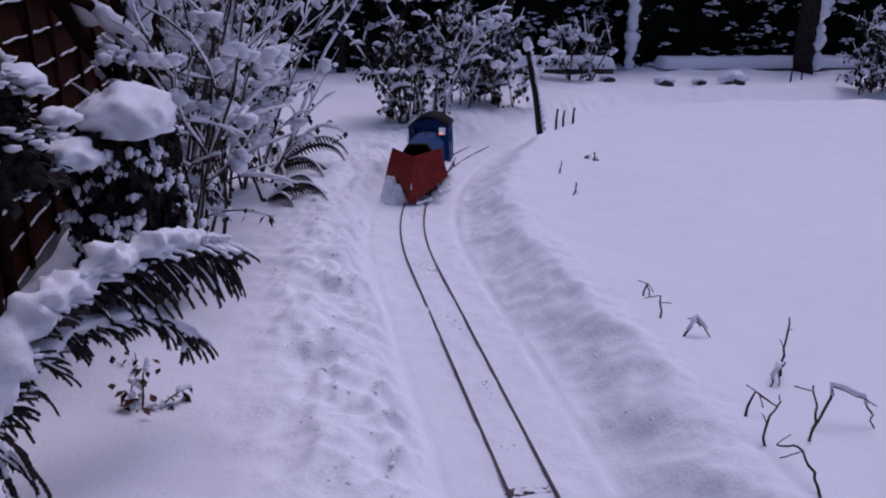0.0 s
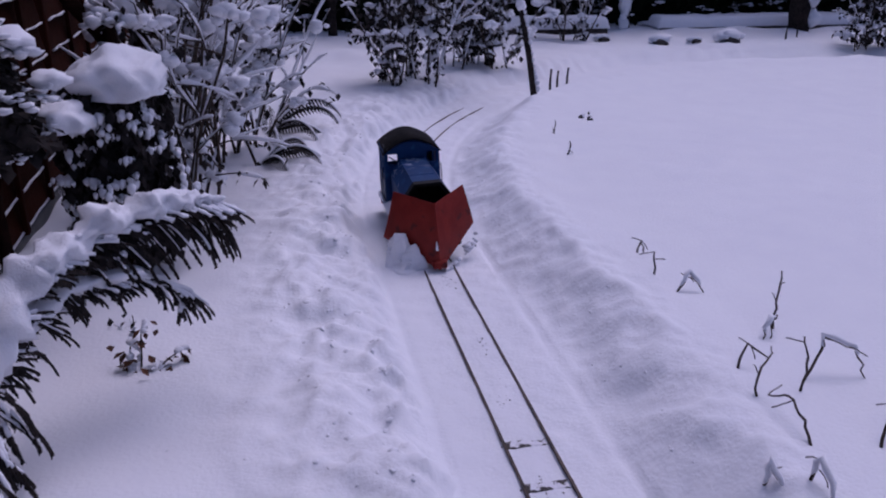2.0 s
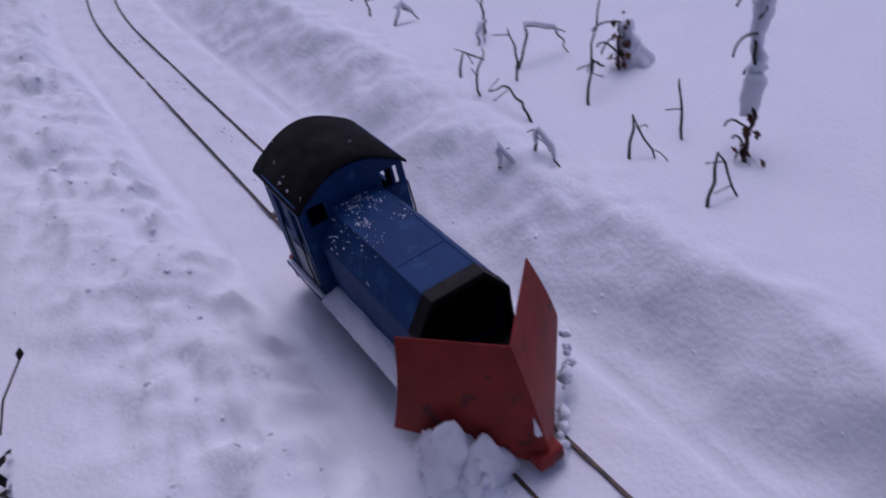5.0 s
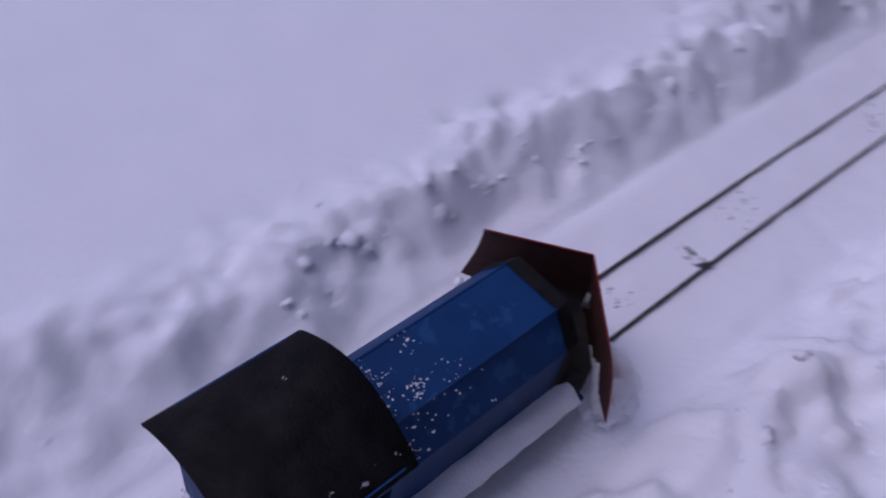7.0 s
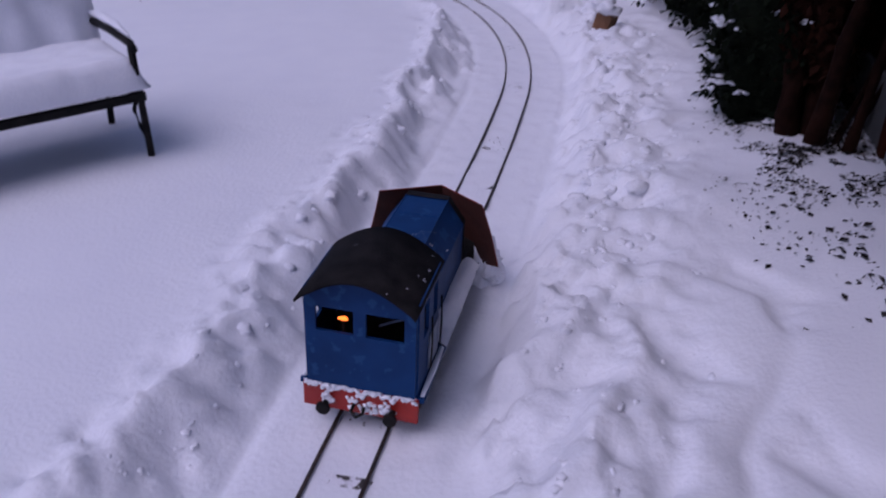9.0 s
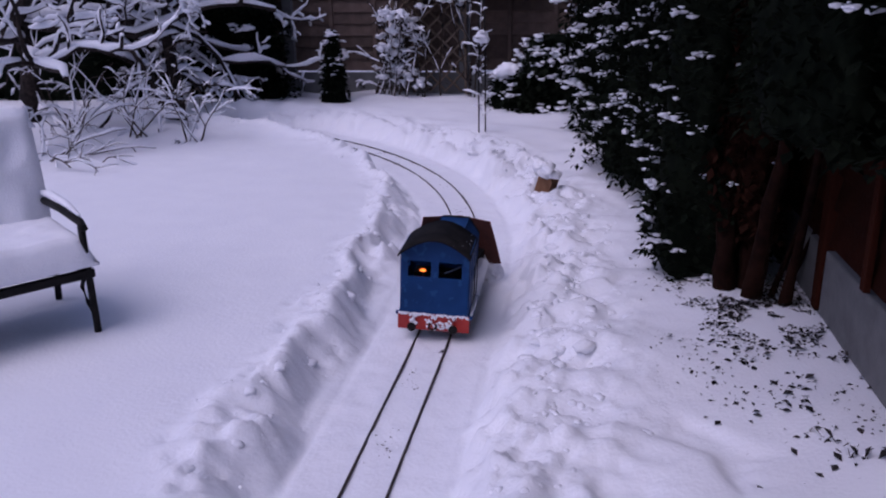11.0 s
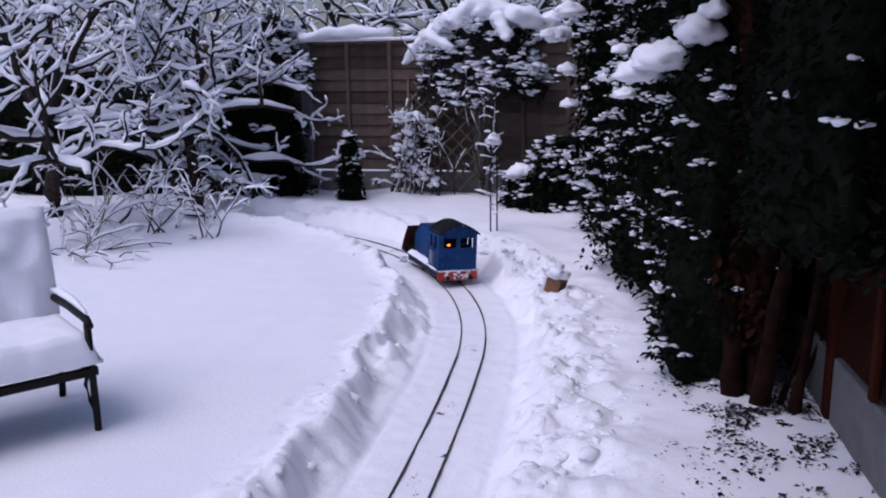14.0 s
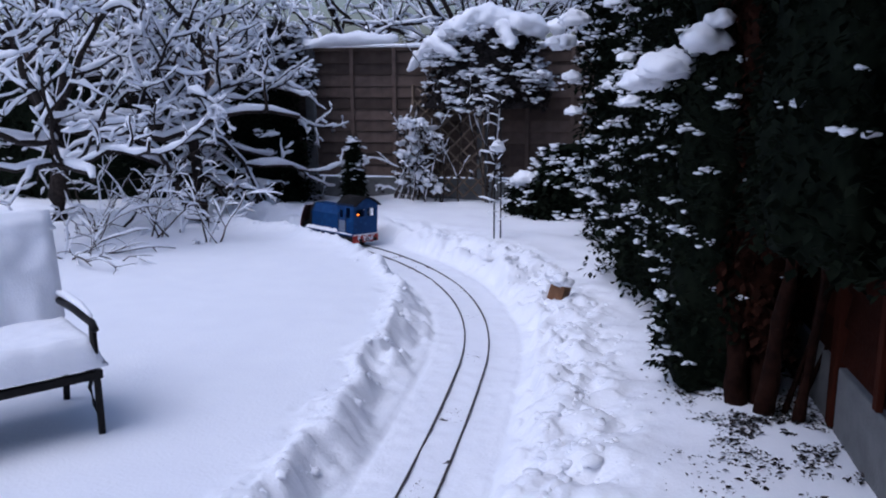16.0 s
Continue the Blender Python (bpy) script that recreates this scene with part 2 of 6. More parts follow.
def drape(soup, path, radii, squash=0.6, seed=0, n=16, steps=6, rough=0.3):
    """A soft roll of snow lying along a branch."""
    path = [Vector(p) for p in path]
    pts, rr = [], []
    for i in range(len(path) - 1):
        for j in range(steps):
            u = j / steps
            pts.append(path[i].lerp(path[i + 1], u))
            rr.append(radii[i] * (1 - u) + radii[i + 1] * u)
    pts.append(path[-1])
    rr.append(radii[-1])
    pts = [pts[0]] + [(pts[i - 1] + pts[i] * 2 + pts[i + 1]) / 4 for i in range(1, len(pts) - 1)] + [pts[-1]]
    v, f = tube(pts, rr, n, squash)
    out = []
    for i, p in enumerate(v):
        c, r = pts[i // n], rr[i // n]
        q = Vector(p) / max(r, 0.01)
        k = 1 + rough * 0.35 * noise.noise(q * 4.0) + rough * 1.1 * noise.noise(q * 0.55 + Vector((seed, 0, 0))) + rough * 0.7 * noise.noise(q * 1.5 + Vector((0, seed, 0)))
        out.append(c + (Vector(p) - c) * k)
    soup.put(out, f)


def lattice_noise(x, y, seed):
    """Smooth value noise on a unit lattice, -1 to 1."""
    xi, yi = np.floor(x).astype(np.int64), np.floor(y).astype(np.int64)
    fx, fy = x - xi, y - yi
    fx, fy = fx * fx * fx * (fx * (fx * 6 - 15) + 10), fy * fy * fy * (fy * (fy * 6 - 15) + 10)

    def h(a, b):
        n = (a * 374761393 + b * 668265263 + seed * 982451653) & 0x7FFFFFFF
        n = ((n ^ (n >> 13)) * 1274126177) & 0x7FFFFFFF
        return ((n ^ (n >> 16)) & 0xFFFF) / 32767.5 - 1

    return (h(xi, yi) * (1 - fx) + h(xi + 1, yi) * fx) * (1 - fy) + (h(xi, yi + 1) * (1 - fx) + h(xi + 1, yi + 1) * fx) * fy


def fbm(x, y, size, octaves=3, seed=0):
    out, amp = 0.0, 1.0
    for k in range(octaves):
        c, s = math.cos(0.7 * k + 0.3), math.sin(0.7 * k + 0.3)
        out = out + amp * lattice_noise((c * x - s * y) / size + 17 * k, (s * x + c * y) / size - 9 * k, seed + k)
        amp *= 0.5
        size *= 0.5
    return out


# ---- the line: a straight past the camera and a left-hand curve at each end ----
GAUGE, LINE_X = 0.127, -0.59
N_START, N_R = 3.72, 3.55
S_START, S_R = -3.754, 4.186


def weave(y):
    """Slight wander of the line out of true."""
    return 0.020 * np.exp(-((y - 3.1) / 0.9) ** 2) - 0.013 * np.exp(-((y - 1.1) / 0.9) ** 2)


def line_at(s, side=0.0):
    """Point and heading (degrees, 0 north, left positive) at distance s along the line, offset to the right by side."""
    if s > N_START:
        a = (s - N_START) / N_R
        x, y, h = LINE_X - N_R * (1 - math.cos(a)), N_START + N_R * math.sin(a), a
    elif s < S_START:
        a = (S_START - s) / S_R
        x, y, h = LINE_X - S_R * (1 - math.cos(a)), S_START - S_R * math.sin(a), -a
    else:
        x, y, h = LINE_X, s, 0.0
    x += float(weave(y))
    return x + side * math.cos(h), y + side * math.sin(h), math.degrees(h)


def line_offset(x, y):
    """Signed offset from the line (right of travel positive) over arrays."""
    x = x - weave(y)
    d = x - LINE_X
    dn = np.hypot(x - (LINE_X - N_R), y - N_START) - N_R
    ds = np.hypot(x - (LINE_X - S_R), y - S_START) - S_R
    return np.where(y > N_START, dn, np.where(y < S_START, ds, d))


def smooth(a, b, v):
    t = np.clip((v - a) / (b - a), 0, 1)
    return t * t * (3 - 2 * t)


# ---- ground: one sheet of snow with the ploughed cutting ----
def snow_height(x, y):
    d = line_offset(x, y)
    south = smooth(0.6, -0.8, y)
    lawn = 0.105 + 0.028 * np.exp(-((x + 2.0) ** 2 + (y - 2.2) ** 2) / 0.5) + 0.025 * south * smooth(0.9, 0.55, -d) + 0.012 * fbm(x, y, 1.7, 2, 3) + 0.003 * fbm(x, y, 0.25, 2, 5)
    east = 0.10 + 0.03 * fbm(x, y, 0.5, 2, 21) + 0.02 * smooth(0.2, 0.9, x)
    broad, fine = fbm(x, y, 0.16, 2, 11), fbm(x, y, 0.055, 3, 13)
    wob = 0.022 * broad + 0.028 * fine
    lump = 0.25 + 0.5 * fbm(x, y, 0.11, 2, 31) + 0.9 * np.abs(fbm(x, y, 0.075, 3, 33))
    billow = 1.0 - 2.0 * np.abs(fbm(x, y, 0.13, 2, 61))
    grain = 1.0 - 2.0 * np.abs(fbm(x, y, 0.045, 2, 67))
    # lawn side of the cutting: a crumbled slope and lumpy lip to the north, a long soft slope to the south
    w_in, w_out = 0.262 - 0.02 * south, 0.435 + 0.125 * south
    reach = -d + (0.055 - 0.015 * south) * fbm(x, y, 0.34, 2, 15) + (0.030 - 0.018 * south) * broad + (0.012 - 0.006 * south) * fine
    slope = smooth(w_in, w_out, reach)
    bank = 0.055 * smooth(5.2, 6.8, y) * np.exp(-((reach - w_out) / 0.16) ** 2) * (d > -1.2)
    wall = smooth(w_in - 0.01, w_in + 0.07, reach) * smooth(w_out + 0.16, w_out + 0.02, reach)
    lip = np.exp(-((reach - w_out + 0.01) / 0.065) ** 2) * (0.024 - 0.016 * south)
    crumb = 0.55 * billow + 0.45 * grain + 0.5 * broad - 0.2
    west_h = slope * (lawn + bank) + lip * (0.5 + 1.1 * lump) + wall * (0.020 - 0.011 * south) * crumb
    # camera side: a broad rough windrow of thrown lumps
    edge = smooth(0.25, 0.36, d + wob)
    band = edge * np.exp(-(np.maximum(d - 0.42, 0) / 0.28) ** 2)
    puff = 1.0 - 2.0 * np.abs(fbm(x, y, 0.20, 2, 49))
    rough = (0.012 + 0.034 * fbm(x, y, 0.15, 2, 41) + 0.020 * puff + 0.022 * np.abs(fbm(x, y, 0.055, 2, 43)) + 0.030 * fbm(x, y, 0.3, 2, 45)) * (1 - 0.2 * south) + 0.020 * south * fbm(x, y, 0.06, 2, 47)
    east_h = edge * (0.05 + (east - 0.05) * smooth(0.25, 0.9, d)) + band * (0.018 + 1.15 * rough) * (1 - 0.3 * south)
    z = np.where(d < 0, west_h, east_h)
    # floor of the cutting: packed between the rails, a little broken
    inner = smooth(0.30, 0.2, np.abs(d))
    floor = -0.0036 + 0.0036 * fbm(x, y, 0.06, 3, 51) + 0.004 * fbm(x, y, 0.4, 2, 53) + 0.015 * smooth(-5.9, -6.7, y)
    z = z + inner * floor
    # wing tracks beside the rails
    z = z - 0.009 * np.exp(-((np.abs(d) - 0.235) / 0.014) ** 2) * (1 + 0.6 * broad)
    # footprints on the camera side
    for fx, fy, fr in ((0.02, 1.25, 0.1), (0.12, 1.75, 0.3), (0.32, 2.05, 0.6), (0.42, 1.35, 0.4), (0.2, -0.4, 0.3), (0.35, 0.25, 0.2)):
        u = (x - fx) * math.cos(fr) + (y - fy) * math.sin(fr)
        v = -(x - fx) * math.sin(fr) + (y - fy) * math.cos(fr)
        u, v = u + 0.05 * broad, v + 0.05 * fine
        z = z - 0.024 * np.exp(-((u / 0.07) ** 4 + (v / 0.17) ** 4)) * smooth(0.3, 0.5, d)
    for x0, bend, ph in ((0.10, 0.05, 0.3), (0.26, 0.06, 1.4)):
        path = x0 + bend * np.sin(y * 3.1 + ph) + 0.12 * (y - 1.3)
        z = z - 0.018 * np.exp(-((x - path + 0.03 * broad) / 0.035) ** 2) * smooth(0.35, 0.7, y) * smooth(2.1, 1.5, y) * smooth(0.3, 0.5, d)
    far = smooth(30, 120, np.hypot(x, y))
    return z * (1 - far) + 0.1 * far


def lines(*spans):
    out = []
    for a, b, step in spans:
        out += list(np.arange(a, b - 1e-6, step))
    return np.array(out + [spans[-1][1]])


def ground():
    xs = lines((-400, -40, 60), (-40, -12, 4), (-12, -5, 0.25), (-5, -2.9, 0.06), (-2.9, -1.45, 0.028), (-1.45, 0.45, 0.016), (0.45, 1.3, 0.04), (1.3, 12, 1.0), (12, 40, 5), (40, 400, 60))
    ys = lines((-400, -40, 60), (-40, -12, 4), (-12, -7, 0.12), (-7, -4.6, 0.03), (-4.6, 5.0, 0.018), (5.0, 7.6, 0.026), (7.6, 10, 0.1), (10, 40, 4), (40, 400, 60))
    gx, gy = np.meshgrid(xs, ys)
    gz = snow_height(gx, gy)
    nx, ny = len(xs), len(ys)
    me = bpy.data.meshes.new("ground")
    i = np.arange(nx * ny).reshape(ny, nx)
    quads = np.stack([i[:-1, :-1], i[:-1, 1:], i[1:, 1:], i[1:, :-1]], -1).reshape(-1, 4)
    me.vertices.add(nx * ny)
    me.vertices.foreach_set("co", np.stack([gx, gy, gz], -1).astype(np.float32).ravel())
    me.loops.add(quads.size)
    me.loops.foreach_set("vertex_index", quads.astype(np.int32).ravel())
    me.polygons.add(len(quads))
    me.polygons.foreach_set("loop_start", np.arange(0, quads.size, 4, dtype=np.int32))
    me.polygons.foreach_set("use_smooth", np.ones(len(quads), bool))
    me.materials.append(SNOW)
    me.update(calc_edges=True)
    tagged(new("ground", me), "deep white snow over the garden, with a ploughed cutting", "snow", kind="structure")


def h_at(x, y):
    return float(snow_height(np.array([x], float), np.array([y], float))[0])


ground()


def railway():
    line = empty("railway_track", label="narrow dark steel rails on sleepers half buried in packed snow", category="railway track", kind="structure")
    stations = np.arange(-10.0, 9.5, 0.12)
    for side in (-1, 1):
        verts, faces = [], []
        prof = ((-0.009, -0.02), (-0.002, -0.016), (-0.0022, -0.006), (-0.0038, -0.005), (-0.0038, 0.0), (0.0038, 0.0), (0.0038, -0.005), (0.0022, -0.006), (0.002, -0.016), (0.009, -0.02))
        for s in stations:
            for px, pz in prof:
                x, y, _ = line_at(s, side * GAUGE / 2 + px)
                verts.append((x, y, pz + 0.003))
        n = len(prof)
        for i in range(len(stations) - 1):
            for k in range(n):
                faces.append((i * n + k, i * n + (k + 1) % n, (i + 1) * n + (k + 1) % n, (i + 1) * n + k))
        add("rail", verts, faces, STEEL, line, smooth=False)
    bm = box_bm(-0.075, 0.075, -0.018, 0.018, -0.03, -0.0062, 0.004)
    me = bpy.data.meshes.new("sleeper")
    bm.to_mesh(me)
    bm.free()
    me.materials.append(SLEEPER)
    for s in np.arange(-7.5, 7.6, 0.19):
        x, y, h = line_at(s)
        ob = new("sleeper", me)
        ob.parent = line
        ob.matrix_basis = pose(x, y, random.uniform(-0.003, 0.001), 0, random.uniform(-0.6, 0.6), h + random.uniform(-2, 2))
    return line


railway()


def grit():
    """Dark crumbs of ballast and dirt kicked up between the rails."""
    s = Soup()
    for c in (-4.6, -3.7, -3.1, -2.55, -2.2, -1.75, -1.4, -1.1, -0.6, -0.2, 0.35, 0.62, 1.0, 1.45, 2.1, 2.5, 3.2, 3.9, 4.6, 5.2):
        k = int(rng.integers(14, 46))
        along = rng.normal(c, 0.045, k)
        off = rng.normal(rng.uniform(-0.02, 0.02), 0.024, k)
        pos = np.array([line_at(a, o)[:2] for a, o in zip(along, np.clip(off, -0.055, 0.055))])
        z = snow_height(pos[:, 0], pos[:, 1])
        snow_blobs(s, np.stack([pos[:, 0], pos[:, 1], z], -1), 0.0024, 0.5, 0.7)
    tagged(s.make("ballast_grit", SLEEPER), "dark crumbs of ballast in packed snow between rails", "grit", kind="stuff")


grit()


# ---- the locomotive: rail level z = 0, front towards +y ----
def pierced_plate(us, vs, holes, place, thick, top=None):
    """One plate over a grid of lines us by vs, with whole cells left open; top(u): its curved upper edge."""
    bm = bmesh.new()
    rows = [[bm.verts.new(place(u, top(u) if top and v == vs[-1] else v)) for u in us] for v in vs]
    faces = []
    for j in range(len(vs) - 1):
        for i in range(len(us) - 1):
            mid = ((us[i] + us[i + 1]) / 2, (vs[j] + vs[j + 1]) / 2)
            if not any(a < mid[0] < b and c < mid[1] < d for a, b, c, d in holes):
                faces.append(bm.faces.new((rows[j][i], rows[j][i + 1], rows[j + 1][i + 1], rows[j + 1][i])))
    made = bmesh.ops.extrude_face_region(bm, geom=faces)["geom"]
    for v in made:
        if isinstance(v, bmesh.types.BMVert):
            v.co += Vector(thick)
    bmesh.ops.recalc_face_normals(bm, faces=bm.faces[:])
    return bm


def cab_end(y, z0, z1, arch, half, win):
    """An end wall of the cab with two real window openings and an arched top."""
    wa, wb, wz0, wz1 = win
    us = sorted({round(v, 5) for v in [-wb, -wa, wa, wb] + [half * k / 8 for k in range(-8, 9)]})
    return pierced_plate(us, (z0, wz0, wz1, z1 + arch), ((wa, wb, wz0, wz1), (-wb, -wa, wz0, wz1)), lambda u, v: (u, y - 0.004, v), (0, 0.008, 0),
                         lambda u: z1 + arch * math.cos(math.pi * u / (2 * half)))


def shape_of_crumb(seed):
    """An uneven little lump."""
    v, f = ICO2
    return np.array([p * (1 + 0.5 * noise.noise(Vector(p) * 1.5 + Vector((seed * 5, 0, 0)))) for p in v]), f


def locomotive():
    loco = empty("locomotive", label="blue model diesel locomotive with black roof and red plough", category="locomotive")
    rear, cab_f, front, half = -0.424, -0.218, 0.167, 0.126
    part("running_board", box_bm(-0.146, 0.146, rear + 0.012, 0.21, 0.091, 0.104, 0.002), BLUE, loco)
    for s in (-1, 1):
        part("side_frame", box_bm(s * 0.085 - 0.005, s * 0.085 + 0.005, rear + 0.02, front - 0.03, 0.03, 0.091, 0.002), BLACK, loco)
        part("valance", box_bm(s * 0.131 - 0.003, s * 0.131 + 0.003, rear + 0.012, 0.20, 0.062, 0.091, 0.001), BLACK, loco)
    beam = part("buffer_beam", box_bm(-0.135, 0.135, rear, rear + 0.012, 0.040, 0.104, 0.003), BEAM_RED, loco, "red painted buffer beam crusted with snow")
    for s in (-1, 1):
        v, f = tube([(s * 0.078, rear, 0.062), (s * 0.078, rear - 0.022, 0.062), (s * 0.078, rear - 0.024, 0.062), (s * 0.078, rear - 0.032, 0.062)], [0.008, 0.008, 0.017, 0.016], 14)
        add("buffer", v, f, BLACK, beam, smooth=False)
    v, f = tube([(-0.012, rear - 0.005, 0.07), (-0.014, rear - 0.022, 0.062), (0, rear - 0.03, 0.055), (0.014, rear - 0.022, 0.062), (0.012, rear - 0.005, 0.07)], 0.004, 8)
    add("coupling", v, f, BLACK, beam)
    crust = Soup()
    k = 170
    snow_blobs(crust, np.stack([rng.uniform(-0.130, 0.132, k), rear + rng.uniform(-0.003, 0.010, k), 0.104 - np.abs(rng.normal(0, 0.003, k))], -1), 0.0050, 0.8)
    for cx, w, zlo in ((-0.075, 0.012, 0.062), (0.0, 0.020, 0.048), (0.062, 0.026, 0.048)):
        k = 16
        snow_blobs(crust, np.stack([rng.normal(cx, w * 0.7, k), np.full(k, rear - 0.003), rng.uniform(zlo, 0.100, k)], -1), 0.0065, 0.9)
    crust.make("snow_crust", SNOW_SOFT, beam, "snow stuck to the buffer beam")
    # cab
    part("cab_rear_wall", cab_end(rear + 0.010, 0.104, 0.342, 0.050, half, (0.014, 0.100, 0.250, 0.312)), BLUE, loco)
    part("cab_front_wall", cab_end(cab_f, 0.104, 0.342, 0.050, half, (0.068, 0.112, 0.290, 0.338)), BLUE, loco)
    for s in (-1, 1):
        y0, y1 = rear + 0.015, cab_f - 0.005
        ys = (y0, y0 + 0.04, y0 + 0.085, y0 + 0.125, y0 + 0.165, y1)
        bm = pierced_plate(ys, (0.104, 0.235, 0.318, 0.349), ((ys[1], ys[2], 0.235, 0.318), (ys[3], ys[4], 0.235, 0.318)), lambda u, v: (s * half - 0.004, u, v), (0.008, 0, 0))
        wall = part("cab_side_wall", bm, BLUE, loco)
        part("cab_door", box_bm(s * (half + 0.006) - 0.002, s * (half + 0.006) + 0.002, y0 + 0.085, y0 + 0.17, 0.122, 0.212, 0.001), GREYPAINT, wall, "frosted grey cab door panel")
        for yy in (y0 + 0.083, y0 + 0.172):
            v, f = tube([(s * (half + 0.012), yy, 0.13), (s * (half + 0.014), yy, 0.2), (s * (half + 0.012), yy, 0.27)], 0.0022, 6)
            add("handrail", v, f, BLACK, wall)
    # arched roof with thickness and overhang
    bm = bmesh.new()
    n, rows = 20, []
    for y in (rear - 0.028, rear + 0.1, cab_f - 0.1, cab_f + 0.014):
        up, dn = [], []
        for i in range(n + 1):
            u = i / n - 0.5
            x = u * 0.268
            z = 0.346 + 0.062 * math.cos(math.pi * u) - (0.004 if abs(u) > 0.49 else 0)
            up.append(bm.verts.new((x, y, z)))
            dn.append(bm.verts.new((x * 0.99, y, z - 0.007)))
        rows.append((up, dn))
    for (u0, d0), (u1, d1) in zip(rows[:-1], rows[1:]):
        for i in range(n):
            bm.faces.new((u0[i], u0[i + 1], u1[i + 1], u1[i]))
            bm.faces.new((d0[i + 1], d0[i], d1[i], d1[i + 1]))
        bm.faces.new((u0[0], u1[0], d1[0], d0[0]))
        bm.faces.new((u1[n], u0[n], d0[n], d1[n]))
    for (u, d), flip in ((rows[0], 1), (rows[-1], 0)):
        for i in range(n):
            q = (u[i], d[i], d[i + 1], u[i + 1])
            bm.faces.new(q if flip else q[::-1])
    part("cab_roof", bm, ROOF, loco, "arched black felt cab roof flecked with snow", smooth=True)
    # inside the cab: a dark console with an amber lamp
    part("console", box_bm(-0.10, 0.10, cab_f - 0.075, cab_f - 0.01, 0.104, 0.225, 0.004), BLACK, loco)
    part("cab_floor", box_bm(-0.12, 0.12, rear + 0.025, cab_f - 0.01, 0.105, 0.124, 0.001), BLACK, loco)
    v, f = tube([(-0.062, rear + 0.045, 0.262), (-0.048, rear + 0.045, 0.263), (-0.040, rear + 0.045, 0.262)], [0.003, 0.006, 0.003], 10)
    add("cab_lamp", v, f, LAMP, loco, "small glowing amber lamp")
    v, f = tube([(-0.055, rear + 0.05, 0.124), (-0.05, rear + 0.047, 0.256)], 0.004, 8)
    add("lamp_stalk", v, f, BLACK, loco)
    v, f = tube([(0.03, rear + 0.05, 0.255), (0.06, rear + 0.06, 0.265), (0.09, rear + 0.05, 0.285)], 0.003, 8)
    add("control_lever", v, f, GREYPAINT, loco)
    # bonnet: chamfered eight-sided hood with an open dark front
    prof = [(-0.102, 0.104), (-0.104, 0.246), (-0.057, 0.312), (0.057, 0.312), (0.104, 0.246), (0.102, 0.104)]
    bm = bmesh.new()
    ring = []
    for y, k in ((cab_f + 0.004, 1.0), (0.06, 1.0), (front - 0.004, 1.0), (front, 0.985), (front, 0.92), (front - 0.06, 0.90)):
        ring.append([bm.verts.new((x * k, y, 0.104 + (z - 0.104) * k)) for x, z in prof])
    for a, b in zip(ring[:-1], ring[1:]):
        for i in range(len(prof) - 1):
            bm.faces.new((a[i], a[i + 1], b[i + 1], b[i]))
    hood = part("bonnet", bm, BLUE, loco, "blue chamfered engine bonnet with a dusting of snow")
    back = bmesh.new()
    bk = [back.verts.new((x * 0.915, front - 0.05, 0.104 + (z - 0.104) * 0.915)) for x, z in prof]
    back.faces.new(bk)
    fr = [back.verts.new((x * 0.915, front - 0.056, 0.104 + (z - 0.104) * 0.915)) for x, z in prof]
    back.faces.new(fr[::-1])
    part("radiator", back, BLACK, hood)
    # black collar round the open front, and the tray that carries the plough
    bm = bmesh.new()
    ring = [[bm.verts.new((x * k, y, 0.104 + (z - 0.104) * k)) for x, z in prof] for y, k in ((front - 0.012, 1.012), (front + 0.020, 1.0), (front + 0.020, 0.93), (front - 0.03, 0.92))]
    for a, b in zip(ring[:-1], ring[1:]):
        for i in range(len(prof) - 1):
            bm.faces.new((a[i], a[i + 1], b[i + 1], b[i]))
    part("collar", bm, BLACK, hood, "black collar round the bonnet front")
    bm = bmesh.new()
    low = [(-0.098, front - 0.01), (0.098, front - 0.01), (0.125, 0.235), (0.0, 0.345), (-0.125, 0.235)]
    lo = [bm.verts.new((x, y, 0.045)) for x, y in low]
    hi = [bm.verts.new((x, y, 0.125 if y < 0.2 else 0.15)) for x, y in low]
    bm.faces.new(lo[::-1])
    bm.faces.new(hi)
    for i in range(5):
        bm.faces.new((lo[i], lo[(i + 1) % 5], hi[(i + 1) % 5], hi[i]))
    part("plough_mount", bm, BLACK, loco, "dark tray behind the plough")
    for s in (-1, 1):
        part("seam_strip", box_bm(s * 0.058 - 0.002, s * 0.058 + 0.002, cab_f + 0.006, front - 0.006, 0.309, 0.3135, 0.001), BLUE, hood)
    part("seam_strip", box_bm(-0.054, 0.054, 0.055, 0.058, 0.3105, 0.3135, 0.0005), BLUE, hood)
    dust = Soup()
    for cx, cy, w, k in ((0.02, cab_f + 0.03, 0.012, 60), (-0.02, cab_f + 0.06, 0.009, 36), (0.035, cab_f + 0.10, 0.009, 50), (0.0, cab_f + 0.012, 0.03, 90), (0.04, cab_f + 0.17, 0.012, 18), (-0.04, cab_f + 0.14, 0.012, 20)):
        px = np.clip(rng.normal(cx, w, k), -0.055, 0.055)
        py = np.clip(rng.normal(cy, w * 1.2, k), cab_f + 0.008, front - 0.01)
        snow_blobs(dust, np.stack([px, py, np.full(k, 0.3122)], -1), 0.0012, 0.2, 0.9)
    k = 40
    py = cab_f + 0.02 + np.abs(rng.normal(0, 0.09, k))
    tz = rng.uniform(0, 1, k)
    snow_blobs(dust, np.stack([0.058 + 0.045 * tz, np.minimum(py, front - 0.02), 0.311 - 0.064 * tz], -1), 0.0022, 0.4, 0.6)
    dust.make("snow_dusting", SNOW_SOFT, hood, "thin patches of snow")
